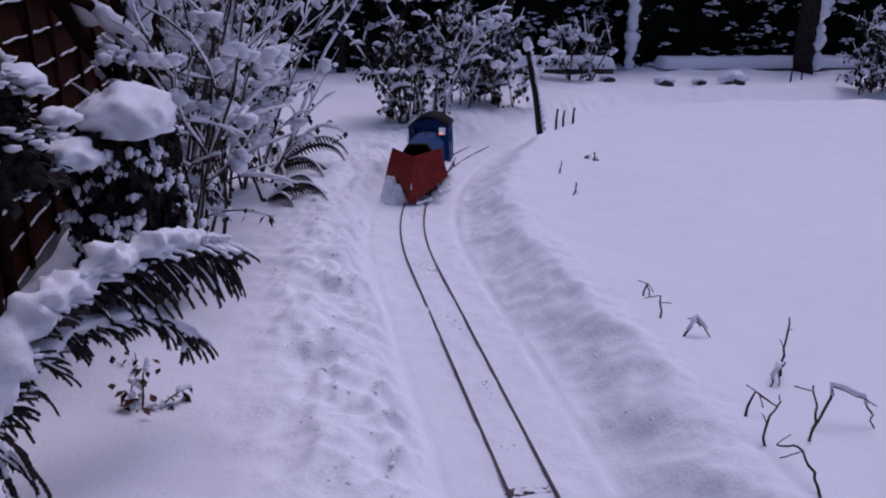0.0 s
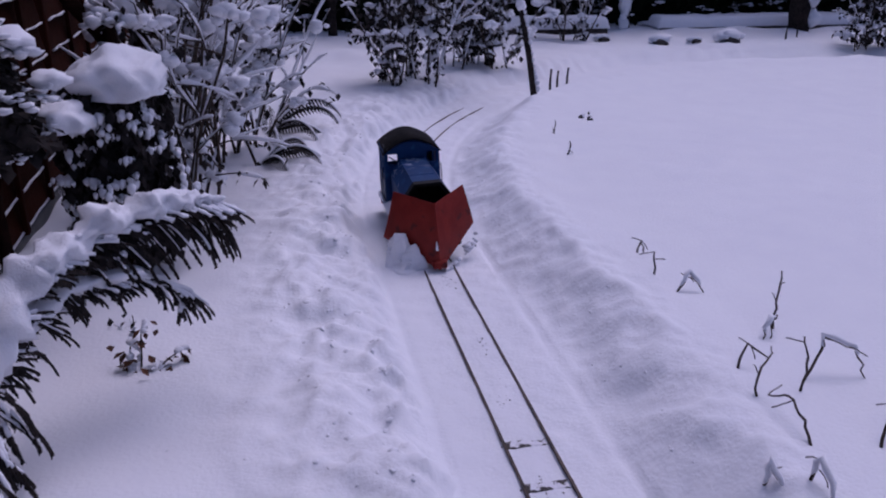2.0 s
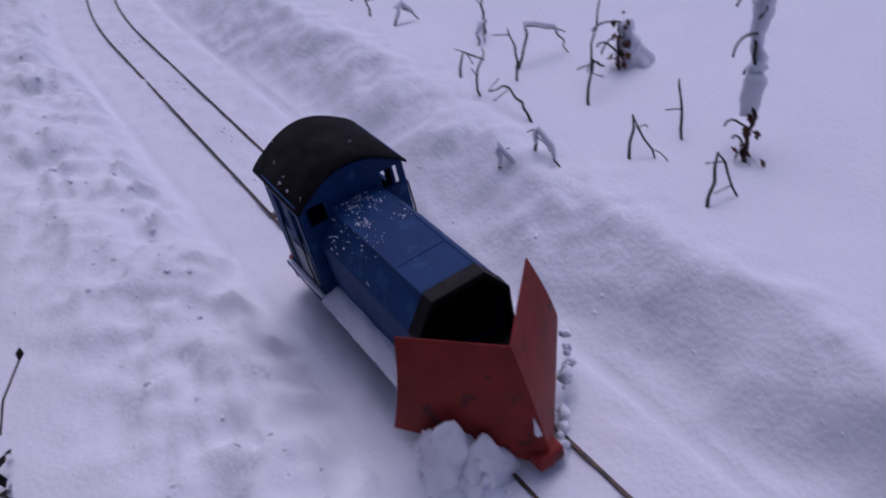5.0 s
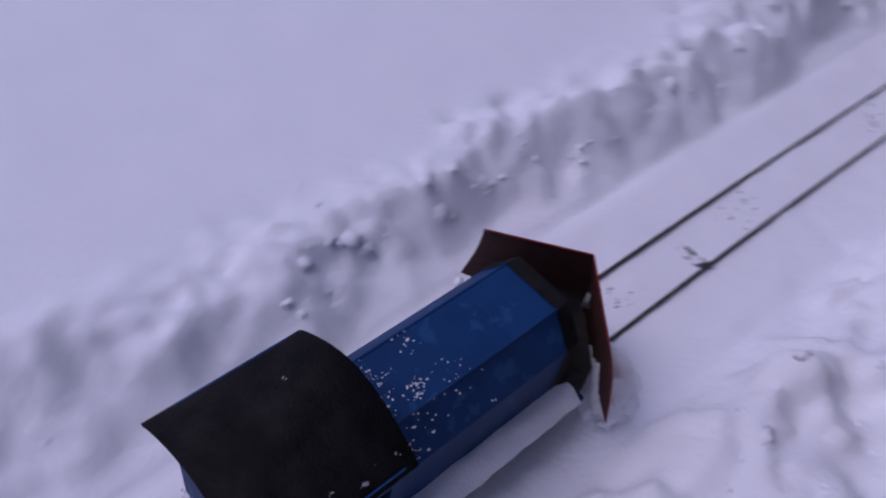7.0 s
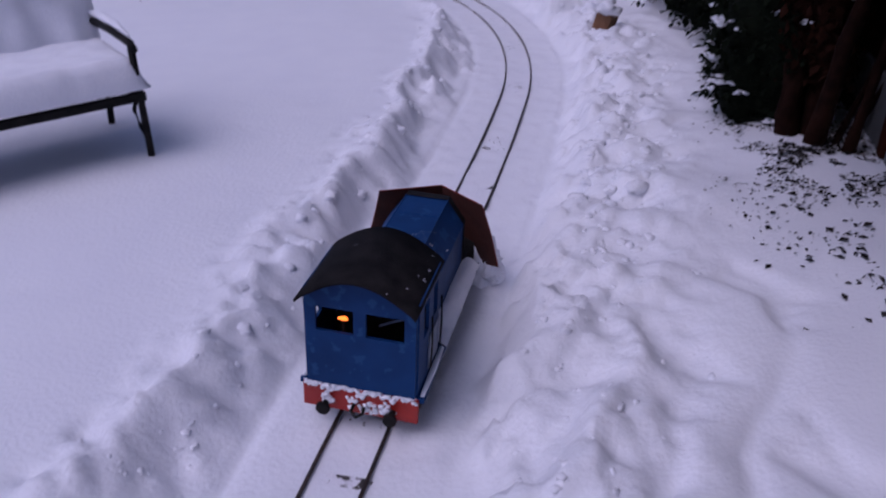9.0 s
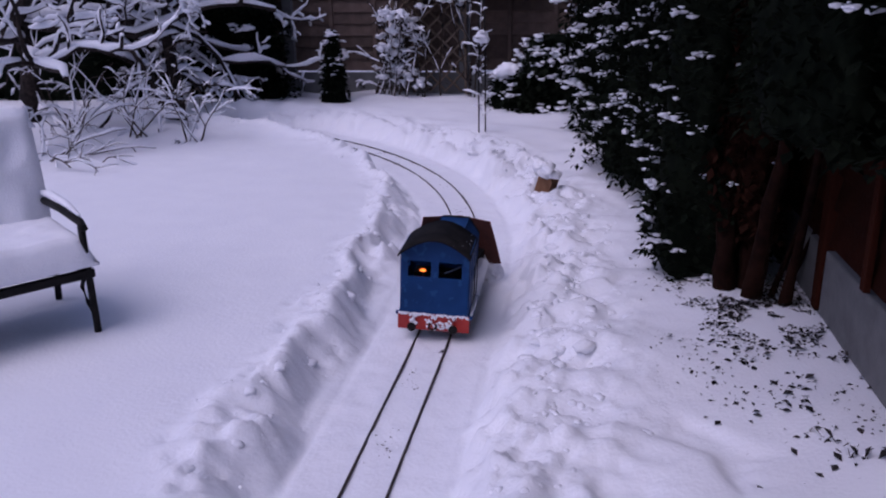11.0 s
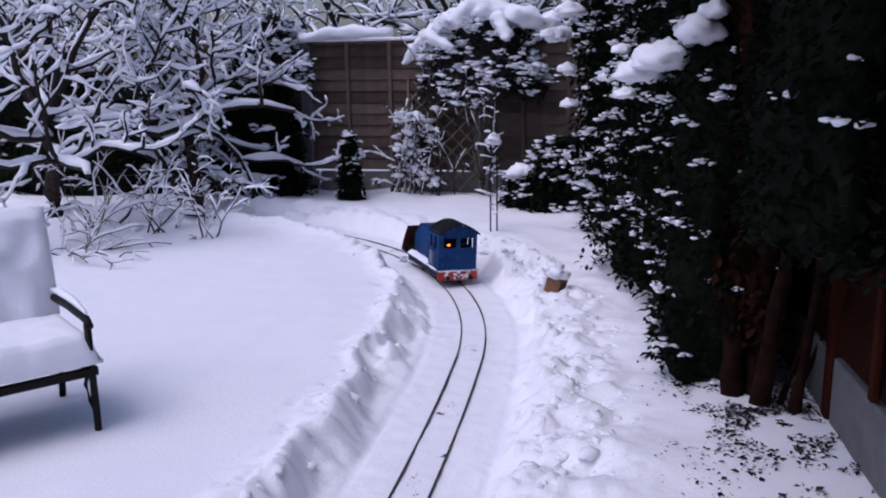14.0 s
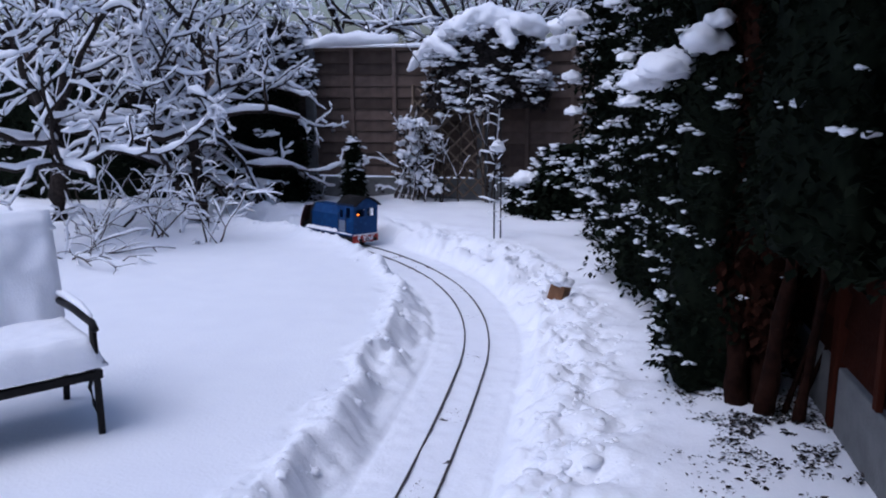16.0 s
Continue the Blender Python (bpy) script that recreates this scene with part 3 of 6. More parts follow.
    # snow lying on the running boards either side of the bonnet
    for s in (-1, 1):
        nx, ny = 8, 60
        verts, faces = [], []
        for j in range(ny + 1):
            y = cab_f + 0.008 + (front + 0.02 - cab_f) * j / ny
            for i in range(nx + 1):
                u = i / nx
                x = s * (0.1 + 0.050 * u)
                z = 0.105 + 0.026 * math.sin(math.pi * min(0.5 + 0.5 * u, 0.97)) * (0.8 + 0.4 * noise.noise(Vector((x * 40, y * 18, s))))
                verts.append((x + 0.003 * noise.noise(Vector((y * 30, 3, u))), y, z))
        for j in range(ny):
            for i in range(nx):
                a = j * (nx + 1) + i
                q = (a, a + 1, a + nx + 2, a + nx + 1)
                faces.append(q if s > 0 else q[::-1])
        add("footplate_snow", verts, faces, SNOW_SOFT, loco, "ridge of snow lying on the running board")
        v, f = tube([(s * 0.139, rear + 0.02, 0.106), (s * 0.140, rear + 0.12, 0.108), (s * 0.139, cab_f, 0.108)], [0.005, 0.008, 0.006], 8)
        add("footplate_snow", v, f, SNOW_SOFT, loco)
    # wheels
    for y in (-0.30, 0.08):
        v, f = tube([(-0.075, y, 0.055), (0.075, y, 0.055)], 0.007, 8)
        add("axle", v, f, BLACK, loco)
        for s in (-1, 1):
            v, f = tube([(s * 0.056, y, 0.0555), (s * 0.059, y, 0.0555), (s * 0.0595, y, 0.0555), (s * 0.072, y, 0.0555)], [0.058, 0.058, 0.051, 0.0505], 24)
            add("wheel", v, f, BLACK, loco, smooth=False)
    # plough: two raked blades meeting in a vertical edge
    plough = empty("snow_plough")
    plough.parent = loco
    A, B, C, D = PLOUGH
    for s in (1, -1):
        if s < 0:
            C = (0.186, 0.210, 0.125)
        bm = bmesh.new()

        def curve(p, q, n):
            return [tuple(p[i] + (q[i] - p[i]) * k / n for i in range(3)) for k in range(n + 1)]
        n = 6
        left, right = curve(A, D, n), curve(B, C, n)
        grid = []
        for k in range(n + 1):
            grid.append([bm.verts.new((s * (l + (r - l) * j / n), ly + (ry - ly) * j / n + 0.012 * math.sin(math.pi * k / n), lz + (rz - lz) * j / n))
                         for j in range(n + 1) for (l, ly, lz), (r, ry, rz) in [(left[k], right[k])]])
        for k in range(n):
            for j in range(n):
                q = (grid[k][j], grid[k + 1][j], grid[k + 1][j + 1], grid[k][j + 1])
                bm.faces.new(q if s > 0 else q[::-1])
        bmesh.ops.recalc_face_normals(bm, faces=bm.faces[:])
        fs = [f for f in bm.faces]
        if sum(f.normal.y for f in fs) < 0:
            bmesh.ops.reverse_faces(bm, faces=fs)
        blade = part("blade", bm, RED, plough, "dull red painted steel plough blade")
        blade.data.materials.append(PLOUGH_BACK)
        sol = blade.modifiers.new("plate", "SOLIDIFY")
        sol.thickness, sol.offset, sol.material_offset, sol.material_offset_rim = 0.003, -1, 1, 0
        v, f = tube([(s * 0.06, front - 0.005, 0.11), (s * 0.075, 0.275, 0.14)], 0.007, 8)
        add("strut", v, f, BLACK, plough)
    part("toe_plate", box_bm(-0.030, 0.030, D[1] - 0.05, D[1] + 0.004, 0.012, 0.045, 0.008), RED, plough)
    v, f = tube([(0.004, D[1] - 0.022, 0.085), (0.004, D[1] - 0.030, 0.125)], [0.009, 0.005], 8)
    add("snow_fleck", v, f, SNOW_SOFT, plough)
    # snow thrown up against the blades: a crumbling bow wave on the bank side, crumbs on the other
    heap = Soup()
    for cx, cy, cz, rx, ry, rz, sd in ((0.142, 0.292, 0.010, 0.060, 0.050, 0.120, 1), (0.100, 0.335, 0.005, 0.055, 0.042, 0.085, 2), (0.165, 0.268, 0.050, 0.030, 0.028, 0.065, 4), (0.135, 0.340, -0.02, 0.070, 0.055, 0.065, 8)):
        snow_lump(heap, (cx, cy, cz), (rx, ry, rz), sd, 4)
    k = 40
    cy = rng.uniform(0.23, 0.37, k)
    snow_blobs(heap, np.stack([np.minimum(0.43 - cy * 0.93 + rng.normal(0.0, 0.02, k), 0.19), cy + 0.02, np.abs(rng.normal(0.05, 0.03, k)) * (1.35 - cy * 2)], -1), 0.008, 0.8, 0.6, shape_of_crumb(1))
    heap.make("rolling_snow", SNOW, plough, "loose snow rolling off the plough blade")
    heap = Soup()
    k = 40
    u = rng.random(k) ** 0.7
    snow_blobs(heap, np.stack([-0.188 * u - 0.006, 0.405 - 0.19 * u + np.abs(rng.normal(0, 0.008, k)), 0.004 + 0.10 * u ** 2 * rng.uniform(0.2, 1.0, k)], -1), 0.008, 0.8, 0.6, shape_of_crumb(3))
    heap.make("rolling_snow", SNOW, plough, "crumbs of snow at the blade edge")
    return loco


PLOUGH = ((0.0, 0.335, 0.270), (0.147, 0.195, 0.294), (0.203, 0.205, 0.102), (0.0, 0.405, 0.006))
LOCO = locomotive()
# distance of the locomotive's middle along the line
RUN = ((0.0, -5.172), (0.5, -4.745), (1.0, -4.365), (1.5, -3.995), (2.0, -3.60), (2.5, -3.205), (3.0, -2.815), (3.5, -2.43), (4.0, -2.04), (4.5, -1.635),
       (5.0, -1.205), (5.5, -0.785), (6.0, -0.36), (6.5, 0.065), (6.8, 0.325), (7.0, 0.475), (7.5, 0.788), (8.0, 1.140), (8.5, 1.490), (9.0, 1.823), (9.5, 2.165), (10.0, 2.53),
       (10.5, 2.885), (11.0, 3.25), (11.5, 3.615), (12.0, 3.98), (12.5, 4.35), (13.0, 4.745), (13.5, 5.15), (14.0, 5.56), (14.5, 5.96), (15.0, 6.38), (15.5, 6.81), (16.0, 7.25))


# ---- boundary fences ----
def fence_panel(name, width, wood, x, y, rz, snow_ledges=False, label="", height=1.62, base=0.30):
    """A waney-lap panel between posts: overlapping boards on a frame, over a concrete gravel board. Runs along its local x."""
    fence = empty(name, x, y, 0, label, "fence", kind="structure", rz=rz)
    part("gravel_board", box_bm(0.05, width - 0.05, -0.025, 0.025, -0.12, base, 0.006), CONCRETE, fence, "grey concrete gravel board")
    n = 11
    step = (height - 0.06) / n
    bm = box_bm(0.06, width - 0.06, -0.007, 0.007, 0, step + 0.025, 0.002, 1)
    for v in bm.verts:
        v.co.z += 0.006 * math.sin(v.co.x * 9) * (1 if v.co.z < 0.02 else 0)
    me = bpy.data.meshes.new("board")
    bm.to_mesh(me)
    bm.free()
    me.materials.append(wood)
    for i in range(n):
        b = new("board", me)
        b.parent = fence
        b.matrix_basis = pose(0, -0.017 + 0.001 * (i % 2), base + 0.02 + i * step, -9.5, 0, random.uniform(-0.06, 0.06))
        if snow_ledges:
            pts = [(0.08 + (width - 0.16) * k / 24, -0.026, base + 0.020 + i * step + 0.003 * math.sin(k * 1.7 + i)) for k in range(25)]
            v, f = tube(pts, [0.005 + 0.006 * max(0, noise.noise(Vector((k * 0.6, i * 3.1, x)))) for k in range(25)], 6, 0.9)
            add("snow_ledge", v, f, SNOW_SOFT, fence)
    for bx in (0.47, width / 2, width - 0.47):
        part("batten", box_bm(bx - 0.02, bx + 0.02, -0.046, -0.025, base + 0.01, base + height, 0.003), wood, fence)
    part("top_rail", box_bm(0.05, width - 0.05, -0.03, 0.03, base + height - 0.03, base + height + 0.005, 0.004), wood, fence)
    half = 0.05 if wood is PANEL_WOOD else 0.032
    part("post", box_bm(-half, half, -half, half + 0.01, -0.12, base + height + 0.03, 0.008), CONCRETE if wood is PANEL_WOOD else wood, fence)
    pts = [(width * k / 30, 0.004 * math.sin(k), base + height + 0.02) for k in range(31)]
    v, f = tube(pts, [0.035 + 0.012 * noise.noise(Vector((k * 0.4, x, 7))) for k in range(31)], 8, 0.75)
    add("snow_coping", v, f, SNOW_SOFT, fence)
    return fence


for k in range(-2, 3):
    fence_panel("fence_north", 1.86, PANEL_WOOD, -3.06 + 1.86 * k, 8.72, 0, False, "weathered grey-brown panel fence on concrete boards, snow along the top", 1.36, 0.30)
for k in range(10):
    y0 = 8.6 - 1.86 * k
    south = y0 < 1.0
    fence_panel("fence_east", 1.86, RED_WOOD, 0.98 - 0.022 * y0 - (0 if south else 0.06), y0, -90 + 1.26, south, "red-brown stained panel fence with snow on its board edges", 1.62 if south else 1.46, 0.16 if south else 0.36)


# ---- planting ----
def polyline(p, d, length, n, bend, sag, wiggle):
    """A curving run of points from p along d."""
    pts, p, d = [Vector(p)], Vector(p), Vector(d).normalized()
    for i in range(n):
        d = (d + Vector((random.gauss(0, wiggle), random.gauss(0, wiggle), random.gauss(0, wiggle) + bend - sag * i / n))).normalized()
        p = p + d * (length / n)
        pts.append(p.copy())
    return pts


def with_snow(wood, snow, pts, r0, r1, depth=0.012, gap=0.12, n=5):
    k = len(pts)
    radii = [r0 + (r1 - r0) * i / (k - 1) for i in range(k)]
    wood.put(*tube(pts, radii, n))
    if random.random() < gap:
        return
    a, b = (0, k) if random.random() < 0.6 else (random.randint(0, 1), k - random.randint(0, 1))
    if b - a < 2:
        return
    level = [abs((pts[min(i + 1, k - 1)] - pts[max(i - 1, 0)]).normalized().z) for i in range(k)]
    rs = [(depth + 0.7 * radii[i]) * (1.0 - 0.6 * level[i]) * random.uniform(0.5, 1.45) for i in range(a, b)]
    rs[0] *= 0.5
    rs[-1] *= 0.5
    up = [pts[i] + Vector((0, 0, radii[i] * 0.7 + rs[i - a] * 0.55)) for i in range(a, b)]
    snow.put(*tube(up, rs, 7, 0.85))


def grow(wood, snow, p, d, length, r, level, spec):
    """A limb and its side shoots."""
    n = max(5, 9 - 2 * level)
    pts = polyline(p, d, length, n, spec["bend"][level], spec["sag"][level], spec["wiggle"])
    with_snow(wood, snow, pts, r, r * 0.5, spec["depth"] * (1.0, 1.0, 0.9, 0.7)[level], spec["gap"])
    if level + 1 >= len(spec["kids"]):
        return
    for i in range(spec["kids"][level]):
        u = random.uniform(0.2, 1.0) * (len(pts) - 1)
        a = int(min(u, len(pts) - 2))
        q = pts[a].lerp(pts[a + 1], u - a)
        along = (pts[a + 1] - pts[a]).normalized()
        side = Vector((random.gauss(0, 1), random.gauss(0, 1), random.gauss(0.1, 0.55)))
        side = (side - along * side.dot(along)).normalized()
        grow(wood, snow, q, along * random.uniform(0.35, 0.9) + side * random.uniform(0.5, 1.0), length * random.uniform(0.30, 0.58), max(r * 0.55, 0.0034), level + 1, spec)


def snowy_tree(name, x, y, trunk_h, r, limbs, label, spec, seed, lean=(0, 0)):
    """A bare tree; limbs: (height share, azimuth degrees, rise, length)."""
    random.seed(seed)
    tree = empty(name, x, y, 0, label, "tree")
    trunk = [Vector((lean[0] * k / 5 + random.gauss(0, 0.015), lean[1] * k / 5 + random.gauss(0, 0.015), -0.1 + (trunk_h + 0.1) * k / 5)) for k in range(6)]
    v, f = tube(trunk, [r * (1.25 - 0.1 * k) for k in range(6)], 10)
    add("trunk", v, f, BARK, tree)
    wood, snow = Soup(), Soup()
    for share, az, rise, length in limbs:
        u = share * 5
        a = min(int(u), 4)
        q = trunk[a].lerp(trunk[a + 1], u - a)
        d = Vector((math.cos(radians(az)), math.sin(radians(az)), rise))
        grow(wood, snow, q, d, length, r * 0.45, 0, spec)
    wood.make("crown", BARK, tree, "dark bare branches")
    snow.make("branch_snow", SNOW_SOFT, tree, "thick snow lying along every branch")
    return tree


CHERRY = dict(kids=(5, 4, 3, 0), bend=(0.05, 0.06, 0.06, 0.06), sag=(0.14, 0.04, 0.02, 0.03), wiggle=0.24, depth=0.025, gap=0.05)
snowy_tree("fruit_tree", -4.75, 6.7, 0.95, 0.085,
           [(1.0, -12, 0.15, 2.3), (0.95, 10, 0.42, 2.2), (1.0, -35, 0.55, 1.9), (0.9, 25, 0.7, 2.1), (1.0, -5, 1.1, 2.2), (1.0, 60, 0.9, 1.9), (0.85, -60, 0.3, 1.7),
            (0.8, -25, 0.05, 2.0), (1.0, 170, 0.7, 1.8), (0.9, 110, 0.6, 1.8), (1.0, 230, 0.8, 1.7), (0.9, 0, 0.75, 2.5), (0.7, -20, 0.28, 1.9), (1.0, 15, 0.25, 2.4), (1.0, -50, 0.9, 1.6)],
           "low spreading fruit tree with thick snow on its dark branches", CHERRY, 5)
snowy_tree("fruit_tree", -3.75, 7.35, 1.1, 0.06,
           [(1.0, 0, 0.9, 1.6), (0.9, 40, 0.7, 1.6), (1.0, -30, 0.8, 1.5), (0.8, 180, 0.7, 1.6), (1.0, 90, 1.2, 1.5), (0.9, -80, 0.6, 1.2), (1.0, 140, 1.0, 1.5)],
           "small bare tree loaded with snow beside the fence", CHERRY, 9)
BEYOND = dict(kids=(5, 4, 3, 0), bend=(0.06, 0.03, 0.02, 0.0), sag=(0.06, 0.05, 0.05, 0.1), wiggle=0.18, depth=0.024, gap=0.12)
for tx, ty, sd in ((-5.6, 10.3, 21), (-3.4, 10.8, 22), (-1.4, 10.2, 23), (0.4, 10.9, 24), (-7.8, 9.8, 25)):
    snowy_tree("garden_tree", tx, ty, 1.5, 0.09, [(random.uniform(0.6, 1), a + sd * 7, random.uniform(0.3, 1.3), random.uniform(1.5, 2.2)) for a in range(0, 360, 45)],
               "snow-covered bare tree standing behind the panel fence", BEYOND, sd)
random.seed(31)


def brush_shrub(x, y, shoots, seed, label):
    """Low tangle of bare shoots under the fruit tree."""
    random.seed(seed)
    shrub = empty("bare_shrub", x, y, h_at(x, y) - 0.03, label, "shrub")
    wood, snow = Soup(), Soup()
    for az, rise, length in shoots:
        grow(wood, snow, (random.gauss(0, 0.05), random.gauss(0, 0.05), 0), Vector((math.cos(radians(az)), math.sin(radians(az)), rise)), length, 0.008, 1,
             dict(kids=(0, 4, 3, 0), bend=(0, 0.02, 0.0, 0), sag=(0, 0.25, 0.2, 0.2), wiggle=0.12, depth=0.010, gap=0.3))
    wood.make("stem", TWIG, shrub)
    snow.make("snow", SNOW_SOFT, shrub)


brush_shrub(-3.75, 5.35, [(-20, 0.35, 0.7), (10, 0.5, 0.6), (40, 0.8, 0.7), (-50, 0.3, 0.6), (120, 0.8, 0.6), (200, 0.6, 0.6), (-5, 0.15, 0.75)], 41, "low bare shoots bent under the snow")
brush_shrub(-3.45, 6.1, [(80, 2.2, 0.8), (20, 2.0, 0.7), (160, 2.2, 0.8), (-60, 1.6, 0.6), (250, 2.0, 0.7)], 42, "upright bare shoots rising from the snow")
brush_shrub(-2.98, 5.95, [(0, 2.4, 0.55), (90, 2.0, 0.5), (180, 2.2, 0.6), (270, 2.0, 0.45)], 43, "pale dry seed stalks above the snow")
brush_shrub(-4.1, 6.2, [(0, 1.4, 0.8), (60, 1.0, 0.7), (120, 1.5, 0.8), (200, 1.2, 0.7), (300, 1.0, 0.7)], 44, "thicket of bare stems with snow at the lawn edge")


def conifer(name, x, y, hull, leaf_n, size, label, trunk=None, snow_n=60, clumps=(), droop=0.5, category="conifer", leaf=None, patch=0.05, seed=1, under=0.1, tall=0.5):
    """A dense evergreen. hull(u, v): a point of the outer surface for u round (0..1) and v up (0..1), in the tree's space."""
    global rng
    rng = np.random.default_rng(seed)
    tree = empty(name, x, y, 0, label, category)
    if trunk:
        for pts, r in trunk:
            line = [Vector(pts[i]).lerp(Vector(pts[i + 1]), j / 7) for i in range(len(pts) - 1) for j in range(7)] + [Vector(pts[-1])]
            v, f = tube(line, [r * (1.2 - 0.35 * i / (len(line) - 1) + 0.5 * max(0, 1 - i / 6)) for i in range(len(line))], 12)
            v = [q + Vector((noise.noise(q * 14), noise.noise(q * 14 + Vector((9, 0, 0))), 0)) * r * 0.55 + Vector((noise.noise(q * 45), noise.noise(q * 45 + Vector((0, 7, 0))), 0)) * r * 0.22 for q in v]
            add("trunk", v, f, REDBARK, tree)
    nu, nv = 28, 20
    core, faces = [], []
    for j in range(nv + 1):
        for i in range(nu):
            p = np.array(hull(i / nu, j / nv))
            c = np.array(hull.centre(j / nv))
            core.append(c + (p - c) * (0.80 + 0.10 * noise.noise(Vector(p * 4))))
    for j in range(nv):
        for i in range(nu):
            i2 = (i + 1) % nu
            faces.append((j * nu + i, j * nu + i2, (j + 1) * nu + i2, (j + 1) * nu + i))
    faces += [tuple(range(nu - 1, -1, -1)), tuple(nv * nu + i for i in range(nu))]
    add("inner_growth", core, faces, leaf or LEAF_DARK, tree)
    pts = []
    for _ in range(leaf_n):
        u, v = rng.random(), rng.random()
        p, c = np.array(hull(u, v)), np.array(hull.centre(v))
        k = 0.80 + 0.24 * rng.random() + 0.16 * noise.noise(Vector(p * 3.1)) + 0.1 * noise.noise(Vector(p * 8.0))
        pts.append(c + (p - c) * k)
    crown = Soup()
    leaves(crown, pts, size, droop)
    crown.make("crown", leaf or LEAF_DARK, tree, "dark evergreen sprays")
    snow = Soup()
    at = [[], [], []]
    for _ in range(snow_n):
        u, v = rng.random(), rng.random() ** 0.7
        p, c = np.array(hull(u, v)), np.array(hull.centre(v))
        o = c + (p - c) * (1.0 + 0.12 * noise.noise(Vector(p * 3.1)))
        k = rng.integers(6, 18)
        grade = int(rng.integers(0, 3))
        drift = rng.normal(0, patch * (0.5, 0.8, 1.2)[grade], (k, 3)) * np.array([1, 1, 0.3])
        drift[:, 2] -= 0.35 * np.hypot(drift[:, 0], drift[:, 1])
        at[grade].append(o + drift)
    for grade, q in enumerate((0.32, 0.44, 0.56)):
        if at[grade]:
            snow_blobs(snow, np.concatenate(at[grade]), patch * q, tall * 0.8, 0.6)
    for cx, cy, cz, cr in clumps:
        for k in range(4):
            o = rng.normal(0, 0.4, 3) * np.array([1, 1, 0.3]) * cr * (k > 0)
            q = cr * (1.0 if k == 0 else rng.uniform(0.45, 0.75))
            snow_lump(snow, (cx - x + o[0], cy - y + o[1], cz + o[2]), (q, q * rng.uniform(0.8, 1.2), q * 0.75), seed + k + cx * 7)
    snow.make("caught_snow", SNOW_SOFT, tree, "snow caught on the sprays")
    return tree


class Hull:
    """An upright body with a lumpy outline: rx, ry radii, z0 to z1, top taper."""

    def __init__(self, rx, ry, z0, z1, taper=0.4, square=2.0, lumps=0.18, seed=0, lean=(0, 0), belly=0.0, shift=(0, 0)):
        self.a = (rx, ry, z0, z1, taper, square, lumps, seed, lean, belly)
        self.shift = shift

    def centre(self, v):
        rx, ry, z0, z1, taper, sq, lumps, seed, lean, belly = self.a
        return (lean[0] * v + self.shift[0], lean[1] * v + self.shift[1], z0 + (z1 - z0) * v)

    def __call__(self, u, v):
        rx, ry, z0, z1, taper, sq, lumps, seed, lean, belly = self.a
        a = 2 * math.pi * u
        c, s = math.cos(a), math.sin(a)
        k = (abs(c) ** sq + abs(s) ** sq) ** (-1 / sq)
        w = (1 - taper * v ** 1.5) * (1 - belly * (1 - v) ** 4) * (1 if v < 0.93 else max(0.25, 1 - (v - 0.93) * 9))
        w *= 1 + lumps * noise.noise(Vector((c * 1.6 + seed, s * 1.6, v * 4.0)))
        return (c * k * rx * w + lean[0] * v + self.shift[0], s * k * ry * w + lean[1] * v + self.shift[1], z0 + (z1 - z0) * v)


# tall dark evergreens along the east fence
conifer("conifer_tree", 1.10, 3.72, Hull(0.86, 0.95, 0.02, 3.3, 0.0, 2.6, 0.22, 1, lean=(0, -0.42), belly=0.10, shift=(0, 0.62)), 26000, 0.048, "tall dark evergreen over bare red-brown stems, snow on its tips",
        trunk=[([(-0.56, -0.56, -0.1), (-0.57, -0.50, 0.3), (-0.5, -0.2, 0.9), (-0.4, 0.0, 1.6)], 0.035), ([(-0.50, -0.52, -0.1), (-0.46, -0.48, 0.4), (-0.3, -0.34, 1.0), (-0.1, -0.3, 1.6)], 0.028),
               ([(-0.46, -0.6, -0.1), (-0.34, -0.6, 0.35), (-0.24, -0.62, 0.8), (-0.1, -0.75, 1.3)], 0.010), ([(-0.6, -0.3, -0.1), (-0.66, -0.1, 0.4), (-0.6, 0.1, 0.9)], 0.02),
               ([(-0.42, -0.44, -0.08), (-0.3, -0.52, 0.2), (-0.25, -0.57, 0.42), (-0.22, -0.55, 0.7)], 0.008)],
        snow_n=280, patch=0.026, clumps=((0.17, 3.72, 1.33, 0.10), (0.26, 3.6, 1.38, 0.12), (0.38, 3.45, 1.48, 0.10), (0.42, 3.4, 1.56, 0.06), (0.12, 3.95, 1.24, 0.05)), seed=3)
conifer("evergreen_shrub", 0.50, 3.62, Hull(0.22, 0.42, 0.02, 1.5, 0.1, 2.2, 0.3, 22), 4200, 0.042, "dark evergreen growth round bare stems, touched with snow", trunk=[([(0, 0, -0.1), (0.02, 0.02, 0.9)], 0.02)],
        snow_n=70, patch=0.024, seed=15, category="shrub")
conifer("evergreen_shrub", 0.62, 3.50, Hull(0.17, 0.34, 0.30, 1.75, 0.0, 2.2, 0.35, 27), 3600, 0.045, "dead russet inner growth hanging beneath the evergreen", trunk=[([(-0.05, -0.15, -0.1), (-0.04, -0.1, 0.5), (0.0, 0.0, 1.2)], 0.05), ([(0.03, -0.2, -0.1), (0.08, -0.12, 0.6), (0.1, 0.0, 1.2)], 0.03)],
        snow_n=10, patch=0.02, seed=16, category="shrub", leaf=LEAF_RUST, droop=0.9)
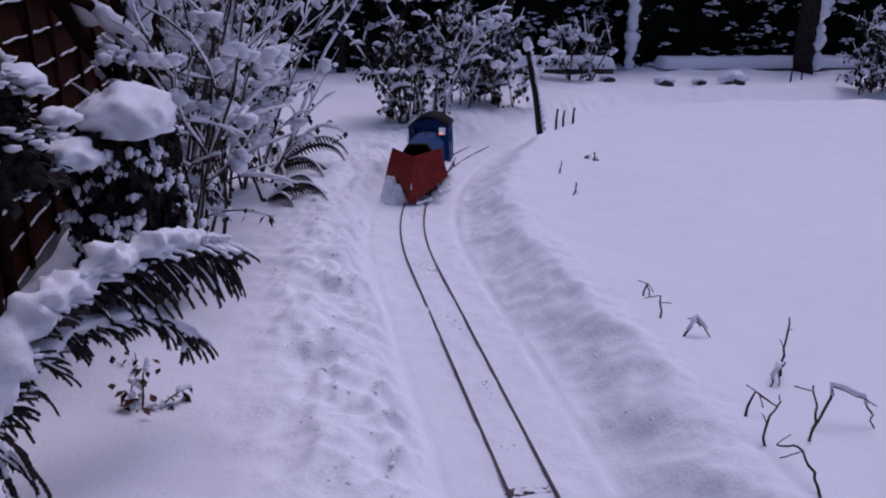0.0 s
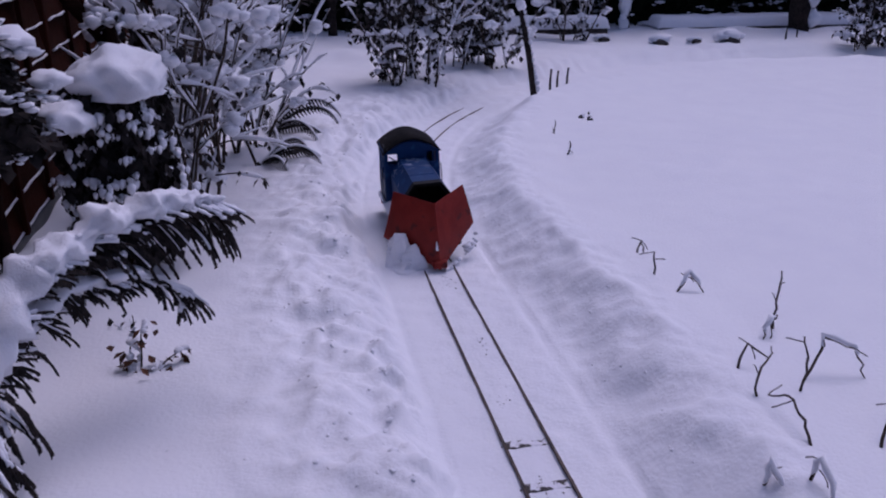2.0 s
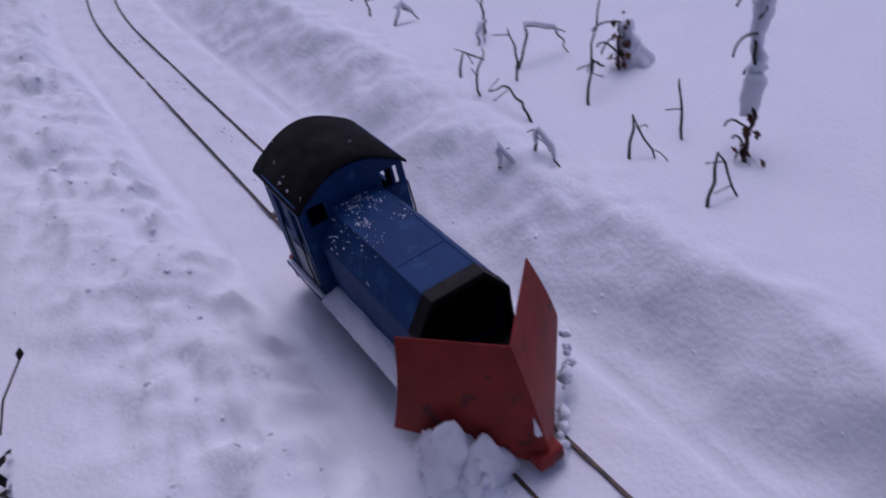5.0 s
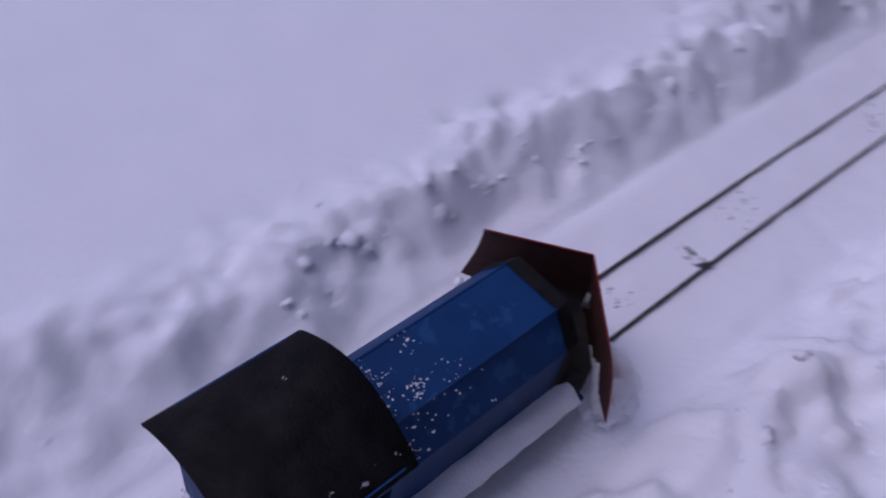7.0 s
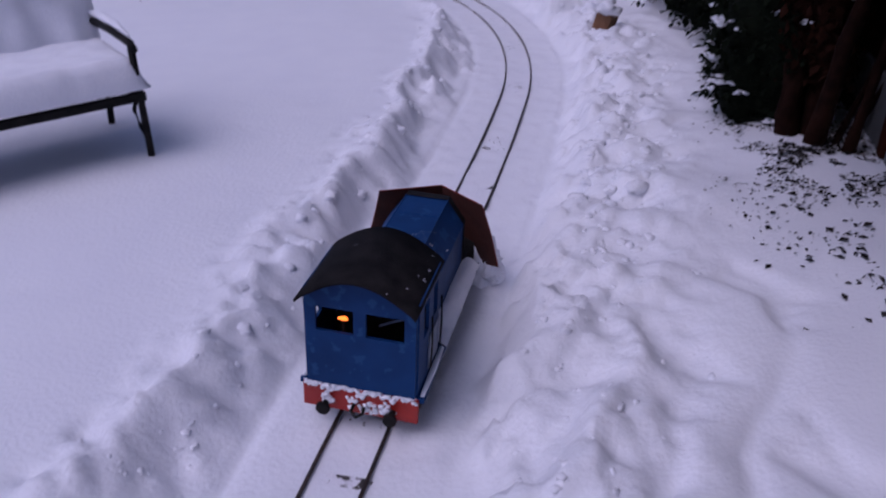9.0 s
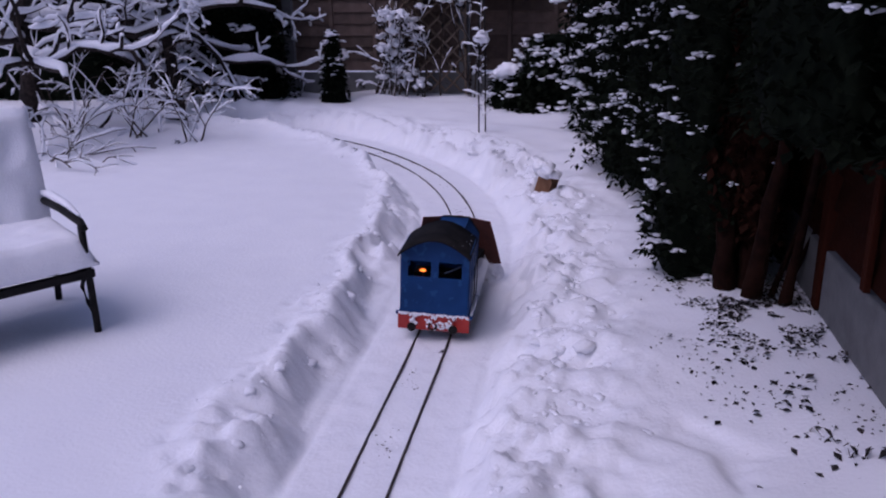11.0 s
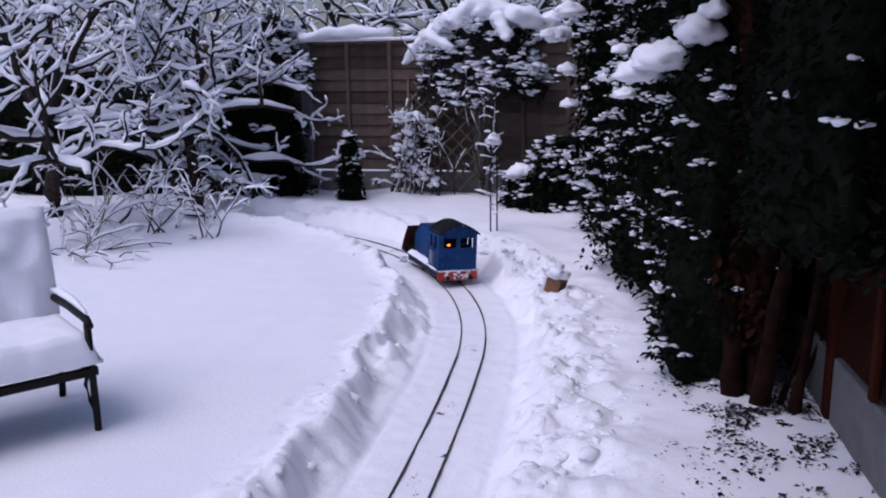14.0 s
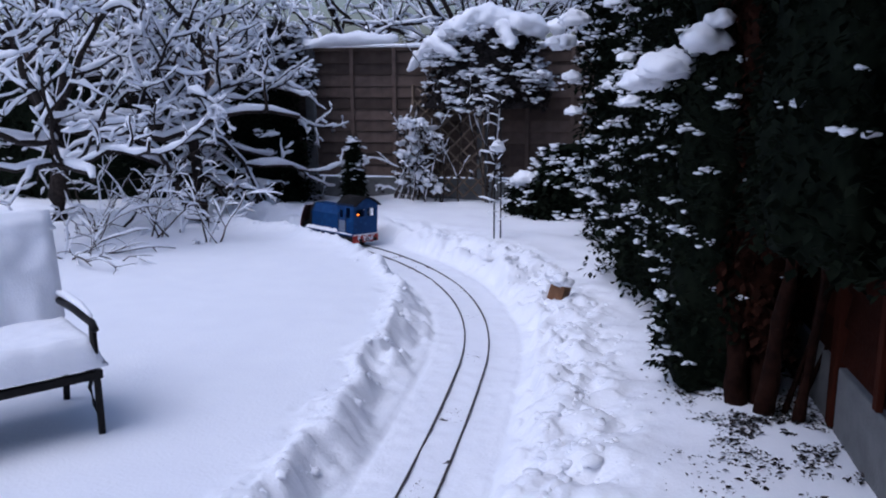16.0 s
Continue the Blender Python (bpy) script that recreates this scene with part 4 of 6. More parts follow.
conifer("evergreen_shrub", 0.66, 2.68, Hull(0.19, 0.62, 0.86, 2.6, 0.0, 2.6, 0.30, 28), 6500, 0.045, "dark low evergreen branches hanging before the stained fence", trunk=[([(-0.05, 0.46, -0.1), (-0.02, 0.36, 0.5), (0.0, 0.1, 1.2)], 0.028), ([(0.06, 0.40, -0.1), (0.09, 0.30, 0.5), (0.05, 0.0, 1.1)], 0.016)],
        snow_n=26, patch=0.022, seed=17, category="shrub")
# crown added above the view to shade the fence and the snow below
conifer("conifer_tree", 1.20, 2.35, Hull(1.2, 1.5, 1.84, 3.9, 0.1, 2.6, 0.18, 21), 12000, 0.055, "dark evergreen crown added over the stained fence to shade it", trunk=[([(0, 0, -0.1), (0, 0.02, 1.2), (0, 0, 2.2)], 0.06)],
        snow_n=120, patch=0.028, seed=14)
conifer("conifer_tree", 0.75, 5.15, Hull(0.68, 0.75, 0.12, 3.2, 0.1, 2.4, 0.22, 2), 18000, 0.05, "tall dark evergreen growing against the fence, flecked with snow",
        trunk=[([(0, 0, -0.1), (0, 0, 1.5)], 0.05)], snow_n=650, patch=0.028, clumps=((0.10, 4.8, 1.9, 0.08), (0.06, 5.2, 1.78, 0.07), (0.12, 4.7, 1.45, 0.05), (0.05, 5.3, 1.3, 0.05), (0.08, 5.0, 2.1, 0.12)), seed=4)
conifer("conifer_tree", 0.55, 6.6, Hull(0.72, 0.80, 0.1, 3.0, 0.12, 2.3, 0.22, 3), 14000, 0.06, "dense dark evergreen at the garden corner with heavy snow",
        trunk=[([(0, 0, -0.1), (0, 0, 1.5)], 0.05)], snow_n=480, clumps=((-0.35, 6.4, 1.95, 0.14), (-0.2, 6.2, 1.75, 0.10), (-0.3, 6.7, 1.6, 0.10), (-0.12, 5.9, 1.95, 0.14), (-0.22, 6.5, 1.35, 0.07), (-0.2, 6.3, 1.1, 0.06)), patch=0.042, seed=5)
conifer("evergreen_shrub", -0.25, 7.75, Hull(0.45, 0.4, 0.08, 0.75, 0.5, 2, 0.25, 6), 2200, 0.07, "low evergreen shrub hung with snow below the fence", snow_n=90, patch=0.05, category="shrub", seed=6)
conifer("evergreen_shrub", -0.65, 7.9, Hull(0.22, 0.2, 0.05, 0.45, 0.5, 2, 0.25, 7), 900, 0.05, "small rounded shrub under a dome of snow", snow_n=20, patch=0.04, category="shrub", seed=7,
        clumps=((-0.66, 7.75, 0.42, 0.11), (-0.72, 7.8, 0.40, 0.09)))
conifer("dwarf_conifer", -2.42, 8.1, Hull(0.14, 0.14, 0.05, 0.78, 0.75, 2, 0.12, 8), 1600, 0.045, "small narrow dark conifer with snow at its tip", snow_n=30, patch=0.03, seed=8, category="conifer",
        trunk=[([(0, 0, -0.05), (0, 0, 0.3)], 0.015)], clumps=((-2.42, 8.05, 0.74, 0.04),))
conifer("ivy_bush", -3.55, 8.35, Hull(0.62, 0.28, 0.05, 1.25, 0.35, 2.2, 0.3, 9), 4000, 0.06, "dark ivy bush against the fence, partly frosted", snow_n=26, patch=0.04, seed=9, category="shrub")
conifer("ivy_bush", -5.6, 8.3, Hull(1.3, 0.35, 0.05, 1.6, 0.3, 2.4, 0.3, 10), 5000, 0.07, "dark ivy bush covering the fence behind the tree", snow_n=60, patch=0.05, seed=10, category="shrub")
# climber over the trellis
conifer("climbing_plant", -1.15, 8.5, Hull(0.62, 0.24, 1.05, 1.98, 0.35, 2.2, 0.35, 11), 3600, 0.06, "arching climber on the trellis buried in snow", snow_n=190, patch=0.06, seed=11, category="climber", leaf=LEAF_GREY)
conifer("climbing_plant", -3.45, 8.55, Hull(0.45, 0.22, 1.25, 1.95, 0.4, 2, 0.35, 13), 1800, 0.06, "climber hanging over the fence top under heavy snow", snow_n=120, patch=0.06, seed=13, category="climber", leaf=LEAF_GREY)


def snow_arch():
    """Heavy snow along the arching top of the climber."""
    arch = empty("snow_arch", -1.15, 8.40, 0, "heavy roll of snow along an arching climber top", "snow")
    s = Soup()
    drape(s, [(-0.75, -0.05, 1.42), (-0.6, -0.05, 1.62), (-0.35, -0.05, 1.82), (0.0, -0.05, 1.92), (0.4, -0.05, 1.86), (0.8, -0.05, 1.80)], [0.03, 0.07, 0.11, 0.13, 0.12, 0.08], 0.75, 5, 20, 8, 0.75)
    drape(s, [(-0.5, -0.1, 1.70), (-0.3, -0.2, 1.60), (-0.22, -0.20, 1.56)], [0.08, 0.06, 0.03], 0.8, 6, rough=0.5)
    drape(s, [(0.2, -0.1, 1.85), (0.3, -0.22, 1.66), (0.31, -0.22, 1.62)], [0.09, 0.06, 0.03], 0.8, 7, rough=0.5)
    drape(s, [(-1.9, 0.15, 1.70), (-1.4, 0.15, 1.76), (-0.9, 0.15, 1.74)], [0.06, 0.09, 0.04], 0.8, 8, rough=0.5)
    s.make("snow_roll", SNOW_SOFT, arch)


snow_arch()


def trellis():
    t = empty("trellis", -1.55, 8.64, 0, "grey wooden diamond trellis panel standing against the fence", "trellis")
    w, z0, z1 = 0.36, 0.10, 1.25
    for s in (-1, 1):
        y = -0.008 * s
        for k in range(0, 12):
            za = z0 - 0.3 + k * 0.16
            pts = []
            for x in np.linspace(-w, w, 25):
                z = za + s * x
                if z0 <= z <= z1:
                    pts.append((x, y, z))
            if len(pts) > 2:
                a, b = pts[0], pts[-1]
                v, f = tube([a, b], 0.0115, 4)
                add("slat", v, f, LATTICE, t, smooth=False)
    for x in (-w - 0.012, w + 0.012):
        part("upright", box_bm(x - 0.012, x + 0.012, -0.02, 0.02, 0.0, z1 + 0.03, 0.002), LATTICE, t)


trellis()


def plant_support():
    p = empty("plant_support", -0.76, 6.34, 0.08, "thin black double pole plant support with clinging snow", "plant support")
    for dx in (-0.025, 0.025):
        v, f = tube([(dx, 0, -0.1), (dx, 0, 0.5), (dx * 0.6, 0.01, 1.15)], 0.006, 8)
        add("pole", v, f, BLACK, p)
    wood, snow = Soup(), Soup()
    for i in range(26):
        z = 0.18 + 0.95 * i / 26
        a = i * 2.4
        pts = polyline((0, 0, z), (math.cos(a), math.sin(a), 0.5), random.uniform(0.06, 0.16), 4, 0.0, 0.3, 0.15)
        with_snow(wood, snow, pts, 0.003, 0.002, 0.009, 0.15)
    snow_blobs(snow, np.array([(0.0, 0, 0.75), (0.02, 0.01, 0.77), (-0.02, 0, 0.76), (0.0, 0.0, 0.79), (0.03, 0, 0.74)]), 0.035, 0.8, 0.3, ICO2)
    wood.make("tendrils", TWIG, p)
    snow.make("snow", SNOW_SOFT, p)


plant_support()


def bird_box():
    b = empty("nest_box", label="small orange-brown wooden nest box tipped in the snow, white-capped", category="nest box")
    b.matrix_basis = pose(-0.225, 4.78, h_at(-0.225, 4.78) + 0.025, 0, 17, -24)
    bm = bmesh.new()
    pr = [(-0.046, 0.0), (0.046, 0.0), (0.046, 0.095), (0.0, 0.130), (-0.046, 0.095)]
    a = [bm.verts.new((x, -0.05, z)) for x, z in pr]
    c = [bm.verts.new((x, 0.05, z)) for x, z in pr]
    bm.faces.new(a)
    bm.faces.new(c[::-1])
    for i in range(5):
        bm.faces.new((a[i], c[i], c[(i + 1) % 5], a[(i + 1) % 5]))
    bmesh.ops.recalc_face_normals(bm, faces=bm.faces[:])
    bmesh.ops.bevel(bm, geom=bm.edges[:], offset=0.003, segments=1, affect="EDGES")
    part("body", bm, TERRACOTTA, b)
    cap = Soup()
    snow_blobs(cap, np.stack([rng.normal(-0.022, 0.026, 26), rng.normal(-0.008, 0.030, 26), 0.125 + rng.uniform(0, 0.040, 26)], -1), 0.034, 0.7, 0.3, ICO2)
    cap.make("snow_cap", SNOW_SOFT, b)


bird_box()


def snow_slab(name, x0, x1, y0, y1, z, h, parent, seed, lump=0.3):
    """A rounded slab of settled snow."""
    nx, ny = max(6, int((x1 - x0) / 0.02)), max(6, int((y1 - y0) / 0.02))
    verts, faces = [], []
    for j in range(ny + 1):
        for i in range(nx + 1):
            u, v = i / nx, j / ny
            e = min(u, 1 - u) * (x1 - x0)
            g = min(v, 1 - v) * (y1 - y0)
            edge = (1 - max(0, 1 - e / 0.05) ** 2.2) * (1 - max(0, 1 - g / 0.05) ** 2.2)
            n = noise.noise(Vector((u * 14, v * 7, seed)))
            x, y = x0 + (x1 - x0) * u, y0 + (y1 - y0) * v
            verts.append((x + 0.008 * n, y + 0.008 * noise.noise(Vector((u * 20, v * 9, seed + 5))), z + h * (0.12 + 0.88 * edge) * (1 + lump * n * 0.4)))
    m = nx + 1
    for j in range(ny):
        for i in range(nx):
            a = j * m + i
            faces.append((a, a + 1, a + m + 1, a + m))
    rim = [i for i in range(m)] + [j * m + nx for j in range(1, ny + 1)] + [ny * m + i for i in range(nx - 1, -1, -1)] + [j * m for j in range(ny - 1, 0, -1)]
    low = len(verts)
    for i in rim:
        verts.append((verts[i][0], verts[i][1], z))
    k = len(rim)
    for i in range(k):
        i2 = (i + 1) % k
        faces.append((rim[i], low + i, low + i2, rim[i2]))
    return add(name, verts, faces, SNOW_SOFT, parent, "deep cushion of snow")


def bench():
    # local x runs along the bench from its near front corner, local y towards the back
    b = empty("garden_bench", -1.71, 2.52, 0, "dark metal garden bench under a deep layer of snow", "bench", rz=math.degrees(math.atan2(-0.76, -0.65)))
    L, D, seat = 1.25, -0.42, 0.36
    for x in (0.02, L - 0.02):
        v, f = tube([(x, 0.0, -0.08), (x, 0.005, 0.2), (x, 0.0, seat), (x, 0.0, seat + 0.16)], 0.013, 8)
        add("leg", v, f, BLACK, b)
        v, f = tube([(x, D - 0.06, -0.08), (x, D, 0.2), (x, D, seat), (x, D - 0.07, seat + 0.40)], 0.013, 8)
        add("leg", v, f, BLACK, b)
        v, f = tube([(x, 0.03, seat + 0.155), (x, 0.0, seat + 0.175), (x, -0.2, seat + 0.18), (x, D - 0.03, seat + 0.17)], 0.014, 8)
        add("armrest", v, f, BLACK, b)
        v, f = tube([(x, 0, seat - 0.02), (x, D, seat - 0.02)], 0.012, 8)
        add("side_rail", v, f, BLACK, b)
        v, f = tube([(x, -0.05, seat - 0.03), (x, -0.10, seat - 0.09), (x, -0.06, seat - 0.14), (x, -0.01, seat - 0.16)], 0.008, 8)
        add("scroll", v, f, BLACK, b)
    part("front_rail", box_bm(0, L, -0.012, 0.012, seat - 0.028, seat + 0.004, 0.004), BLACK, b)
    for k in range(6):
        y = -0.04 + (D + 0.06) * k / 5
        part("seat_slat", box_bm(0.0, L, y - 0.028, y + 0.028, seat + 0.004, seat + 0.02, 0.004), BARK, b)
    for k in range(5):
        z = seat + 0.08 + 0.07 * k
        y = D - 0.02 - 0.013 * k
        part("back_slat", box_bm(0.0, L, y - 0.009, y + 0.009, z - 0.024, z + 0.024, 0.004), BARK, b)
    snow_slab("seat_snow", -0.015, L, D + 0.03, 0.025, seat + 0.018, 0.105, b, 3)
    # snow plastered on the sloping back
    verts, faces, nx, nz = [], [], 60, 18
    for j in range(nz + 1):
        for i in range(nx + 1):
            u, w = i / nx, j / nz
            n = noise.noise(Vector((u * 16, w * 5, 9)))
            thick = 0.075 * (1 - max(0, 1 - min(u, 1 - u) * L / 0.04) ** 2) * (0.75 + 0.3 * n)
            if j == nz:
                thick = 0.0
            verts.append((L * u - 0.004, D - 0.01 - 0.075 * w + thick, seat + 0.10 + 0.36 * w + 0.05 * min(1, w * 3)))
    m = nx + 1
    for j in range(nz):
        for i in range(nx):
            a = j * m + i
            faces.append((a + 1, a, a + m, a + m + 1))
    add("back_snow", verts, faces, SNOW_SOFT, b, "snow plastered over the backrest")
    snow_slab("back_top_snow", -0.005, L, D - 0.135, D - 0.02, seat + 0.44, 0.075, b, 6)
    for x in (0.02, L - 0.02):
        v, f = tube([(x, 0.0, seat + 0.2), (x, -0.12, seat + 0.215), (x, -0.3, seat + 0.215), (x, D, seat + 0.2)], [0.006, 0.013, 0.014, 0.010], 8)
        add("armrest_snow", v, f, SNOW_SOFT, b)


bench()


# ---- south side ----
def shrub_stems(name, x, y, stems, seed, label, snow=0.012, leaf=0, leaf_size=0.05, kids=(3, 2, 0), sag=0.1, gap=0.2, leaf_mat=None, stem_mat=None, r=0.009, category="shrub", clump=0):
    """Upright or arching stems with side shoots, hanging leaves and snow."""
    global rng
    random.seed(seed)
    rng = np.random.default_rng(seed)
    s = empty(name, x, y, h_at(x, y) - 0.04, label, category)
    wood, white, tips = Soup(), Soup(), []
    spec = dict(kids=kids, bend=(0.02, 0.0, 0.0), sag=(sag, sag * 1.5, sag * 2), wiggle=0.07, depth=snow, gap=gap)

    def shoot(p, d, length, rad, level):
        pts = polyline(p, d, length, 7 - level, spec["bend"][level], spec["sag"][level], spec["wiggle"])
        with_snow(wood, white, pts, rad, rad * 0.5, snow, gap)
        for i in range(1, len(pts)):
            tips.append((pts[i - 1], pts[i]))
        if level + 1 < len(kids):
            for i in range(kids[level]):
                a = random.randint(1, len(pts) - 2)
                shoot(pts[a], (pts[a + 1] - pts[a]).normalized() + Vector((random.gauss(0, 0.6), random.gauss(0, 0.6), random.gauss(0, 0.35))), length * random.uniform(0.25, 0.5), rad * 0.55, level + 1)

    for px, py, dx, dy, dz, length in stems:
        shoot((px, py, 0), (dx, dy, dz), length, r, 0)
    wood.make("stem", stem_mat or TWIG, s)
    if leaf:
        pts = []
        for _ in range(leaf):
            a, b = tips[rng.integers(len(tips))]
            q = a.lerp(b, rng.random())
            pts.append(np.array(q) + rng.normal(0, 0.02, 3))
        foliage = Soup()
        leaves(foliage, pts, leaf_size, 0.8)
        foliage.make("leaves", leaf_mat or LEAF_GREY, s, "drooping frosted leaves")
    if clump:
        for _ in range(clump):
            a, b = tips[rng.integers(len(tips))]
            k = 7
            snow_blobs(white, np.array(b) + rng.normal(0, 0.028, (k, 3)) * np.array([1, 1, 0.6]), 0.030, 0.7, 0.45)
    if white.n:
        white.make("snow", SNOW_SOFT, s, "snow clinging to the stems")
    return s


# large bush under a dome of snow, hanging dark leaves
conifer("weeping_bush", 0.60, -3.25, Hull(0.19, 0.22, 0.20, 0.84, 0.15, 2, 0.25, 31), 3400, 0.05, "dark drooping bush capped by a smooth dome of snow", droop=1.2, snow_n=110, patch=0.018, leaf=LEAF_GREY, tall=1.9,
        seed=31, category="shrub", trunk=[([(0, 0, -0.1), (0, 0, 0.5)], 0.02)])


def snow_dome(x, y, z, rx, ry, h, seed, name="snow_dome", label="smooth dome of snow resting on a bush"):
    v, f = ico(4)
    out = []
    for p in v:
        n = noise.noise(Vector(p) * 1.7 + Vector((seed, 0, 0))) * 0.26 + noise.noise(Vector(p) * 4.0) * 0.14 + noise.noise(Vector(p) * 9.0) * 0.05
        out.append((p[0] * rx * (1 + n), p[1] * ry * (1 + n), max(p[2], -0.35) * h * (1 + n)))
    return tagged(add(name, out, f, SNOW_SOFT, m=pose(x, y, z)), label, "snow")


snow_dome(0.55, -3.2, 0.81, 0.165, 0.18, 0.115, 1)
snow_dome(0.72, -3.0, 0.72, 0.10, 0.12, 0.07, 2)
conifer("evergreen_bush", 0.86, -2.75, Hull(0.13, 0.22, 0.68, 1.08, 0.4, 2, 0.35, 33), 900, 0.05, "dark bush beside the fence dusted with snow", snow_n=46, patch=0.035, leaf=LEAF_GREY, seed=33, category="shrub",
        trunk=[([(0, 0, -0.1), (0.02, 0.02, 0.8)], 0.018)], clumps=((0.76, -2.75, 1.0, 0.07), (0.70, -2.9, 0.86, 0.06)))
# leaning brown trunks of a climber on the fence, with snow in the forks
def fence_climber():
    t = empty("old_climber", 0.85, -4.1, 0.05, "thick red-brown climber stems leaning on the fence, snow in forks", "climber")
    for pts, r in (([(-0.25, 0, -0.1), (-0.26, 0.02, 0.6), (-0.27, 0.0, 1.2), (-0.25, 0, 1.9)], 0.045), ([(-0.1, 0.3, -0.1), (-0.12, 0.3, 0.5), (-0.2, 0.2, 1.0), (-0.1, 0.35, 1.6)], 0.035),
                   ([(-0.2, 0.1, 0.7), (-0.05, 0.35, 1.0), (0.02, 0.6, 1.25)], 0.03), ([(-0.28, -0.3, -0.1), (-0.25, -0.28, 0.5), (-0.26, -0.2, 0.9)], 0.05), ([(-0.2, 0.1, 0.95), (-0.12, 0.45, 1.12), (-0.05, 0.8, 1.2)], 0.022)):
        v, f = tube(pts, r, 10)
        add("stem", v, f, REDBARK, t)
    snow = Soup()
    drape(snow, [(-0.27, 0.02, 0.86), (-0.22, 0.22, 0.98), (-0.15, 0.45, 1.10)], [0.04, 0.06, 0.03], 0.8, 11, rough=0.4)
    drape(snow, [(-0.24, 0.1, 0.95), (-0.24, 0.06, 1.2), (-0.22, 0.03, 1.5)], [0.05, 0.07, 0.04], 0.9, 12, rough=0.45)
    drape(snow, [(-0.1, 0.35, 1.05), (-0.1, 0.5, 1.2), (-0.1, 0.65, 1.3)], [0.04, 0.05, 0.02], 0.8, 13, rough=0.4)
    snow.make("snow", SNOW_SOFT, t)


fence_climber()
shrub_stems("bare_shrub", 0.42, -4.05, [(random.uniform(-0.15, 0.15), random.uniform(-0.2, 0.2), random.gauss(-0.12, 0.2), random.gauss(-0.05, 0.2), 1.0, random.uniform(1.0, 1.8)) for _ in range(16)], 51,
            "tall bare shrub with snow clumps beside the fence", snow=0.010, kids=(4, 2, 0), leaf=500, leaf_size=0.045, clump=70, sag=0.05)
shrub_stems("bare_shrub", 0.30, -4.9, [(random.uniform(-0.2, 0.2), random.uniform(-0.25, 0.25), random.gauss(-0.1, 0.25), random.gauss(0, 0.25), 1.0, random.uniform(0.9, 1.7)) for _ in range(14)], 52,
            "tangled bare shrub loaded with snow", snow=0.012, kids=(4, 2, 0), leaf=700, leaf_size=0.05, clump=80, sag=0.07)
shrub_stems("bare_shrub", 0.55, -6.2, [(random.uniform(-0.3, 0.3), random.uniform(-0.4, 0.4), random.gauss(-0.1, 0.3), random.gauss(0, 0.3), 1.0, random.uniform(0.9, 1.7)) for _ in range(16)], 53,
            "snow-laden bare shrub by the fence", snow=0.014, kids=(4, 2, 0), leaf=400, clump=70, sag=0.08)


def frond(soup, white, p, d, length, sag, leaf_len, n=26):
    """An arching fern frond: leaflets either side of a drooping rib with snow along the top."""
    pts, q, v = [], Vector(p), Vector(d).normalized()
    for i in range(n):
        pts.append(q.copy())
        q = q + v * (length / n)
        v = (v + Vector((0, 0, -sag * 2.2 * i / n / n * 3))).normalized()
    soup.put(*tube(pts, 0.0025, 4))
    white.put(*tube([a + Vector((0, 0, 0.006)) for a in pts], [0.010 * (0.5 + 0.5 * math.sin(math.pi * (i + 2) / (n + 3))) for i in range(n)], 6, 0.6))
    for i in range(2, n):
        along = (pts[i] - pts[i - 1]).normalized()
        side = along.cross(Vector((0, 0, 1))).normalized()
        k = leaf_len * math.sin(math.pi * (0.18 + 0.8 * i / n))
        for s in (-1, 1):
            tip = pts[i] + side * (s * k * 0.75) + along * (k * 0.35) + Vector((0, 0, -k * 0.75))
            w = along * (length / n * 0.42)
            soup.put([pts[i] - w, pts[i] + w, tip + w * 0.3, tip - w * 0.3], [(0, 1, 2, 3)])


def fern(x, y, fronds, label, leaf_len=0.06):
    f = empty("fern", x, y, h_at(x, y) - 0.02, label, "fern")
    green, white = Soup(), Soup()
    for az, rise, length, sag in fronds:
        frond(green, white, (0, 0, 0.02), (math.cos(radians(az)), math.sin(radians(az)), rise), length, sag, leaf_len)
    green.make("fronds", LEAF_GREY, f, "drooping grey-green fronds", smooth=False)
    white.make("snow", SNOW_SOFT, f)


fern(0.08, -5.35, [(200, 0.75, 0.62, 0.9), (165, 0.45, 0.50, 0.9), (230, 0.9, 0.6, 0.8), (140, 0.7, 0.5, 0.9), (270, 0.8, 0.5, 0.8), (185, 1.1, 0.6, 0.9), (100, 0.6, 0.45, 0.9)], "arching fern fronds weighed down by snow")
fern(0.12, -4.75, [(190, 0.5, 0.48, 0.9), (160, 0.8, 0.45, 0.9), (220, 0.75, 0.45, 0.9), (120, 0.6, 0.4, 0.9)], "small arching fern at the border edge")


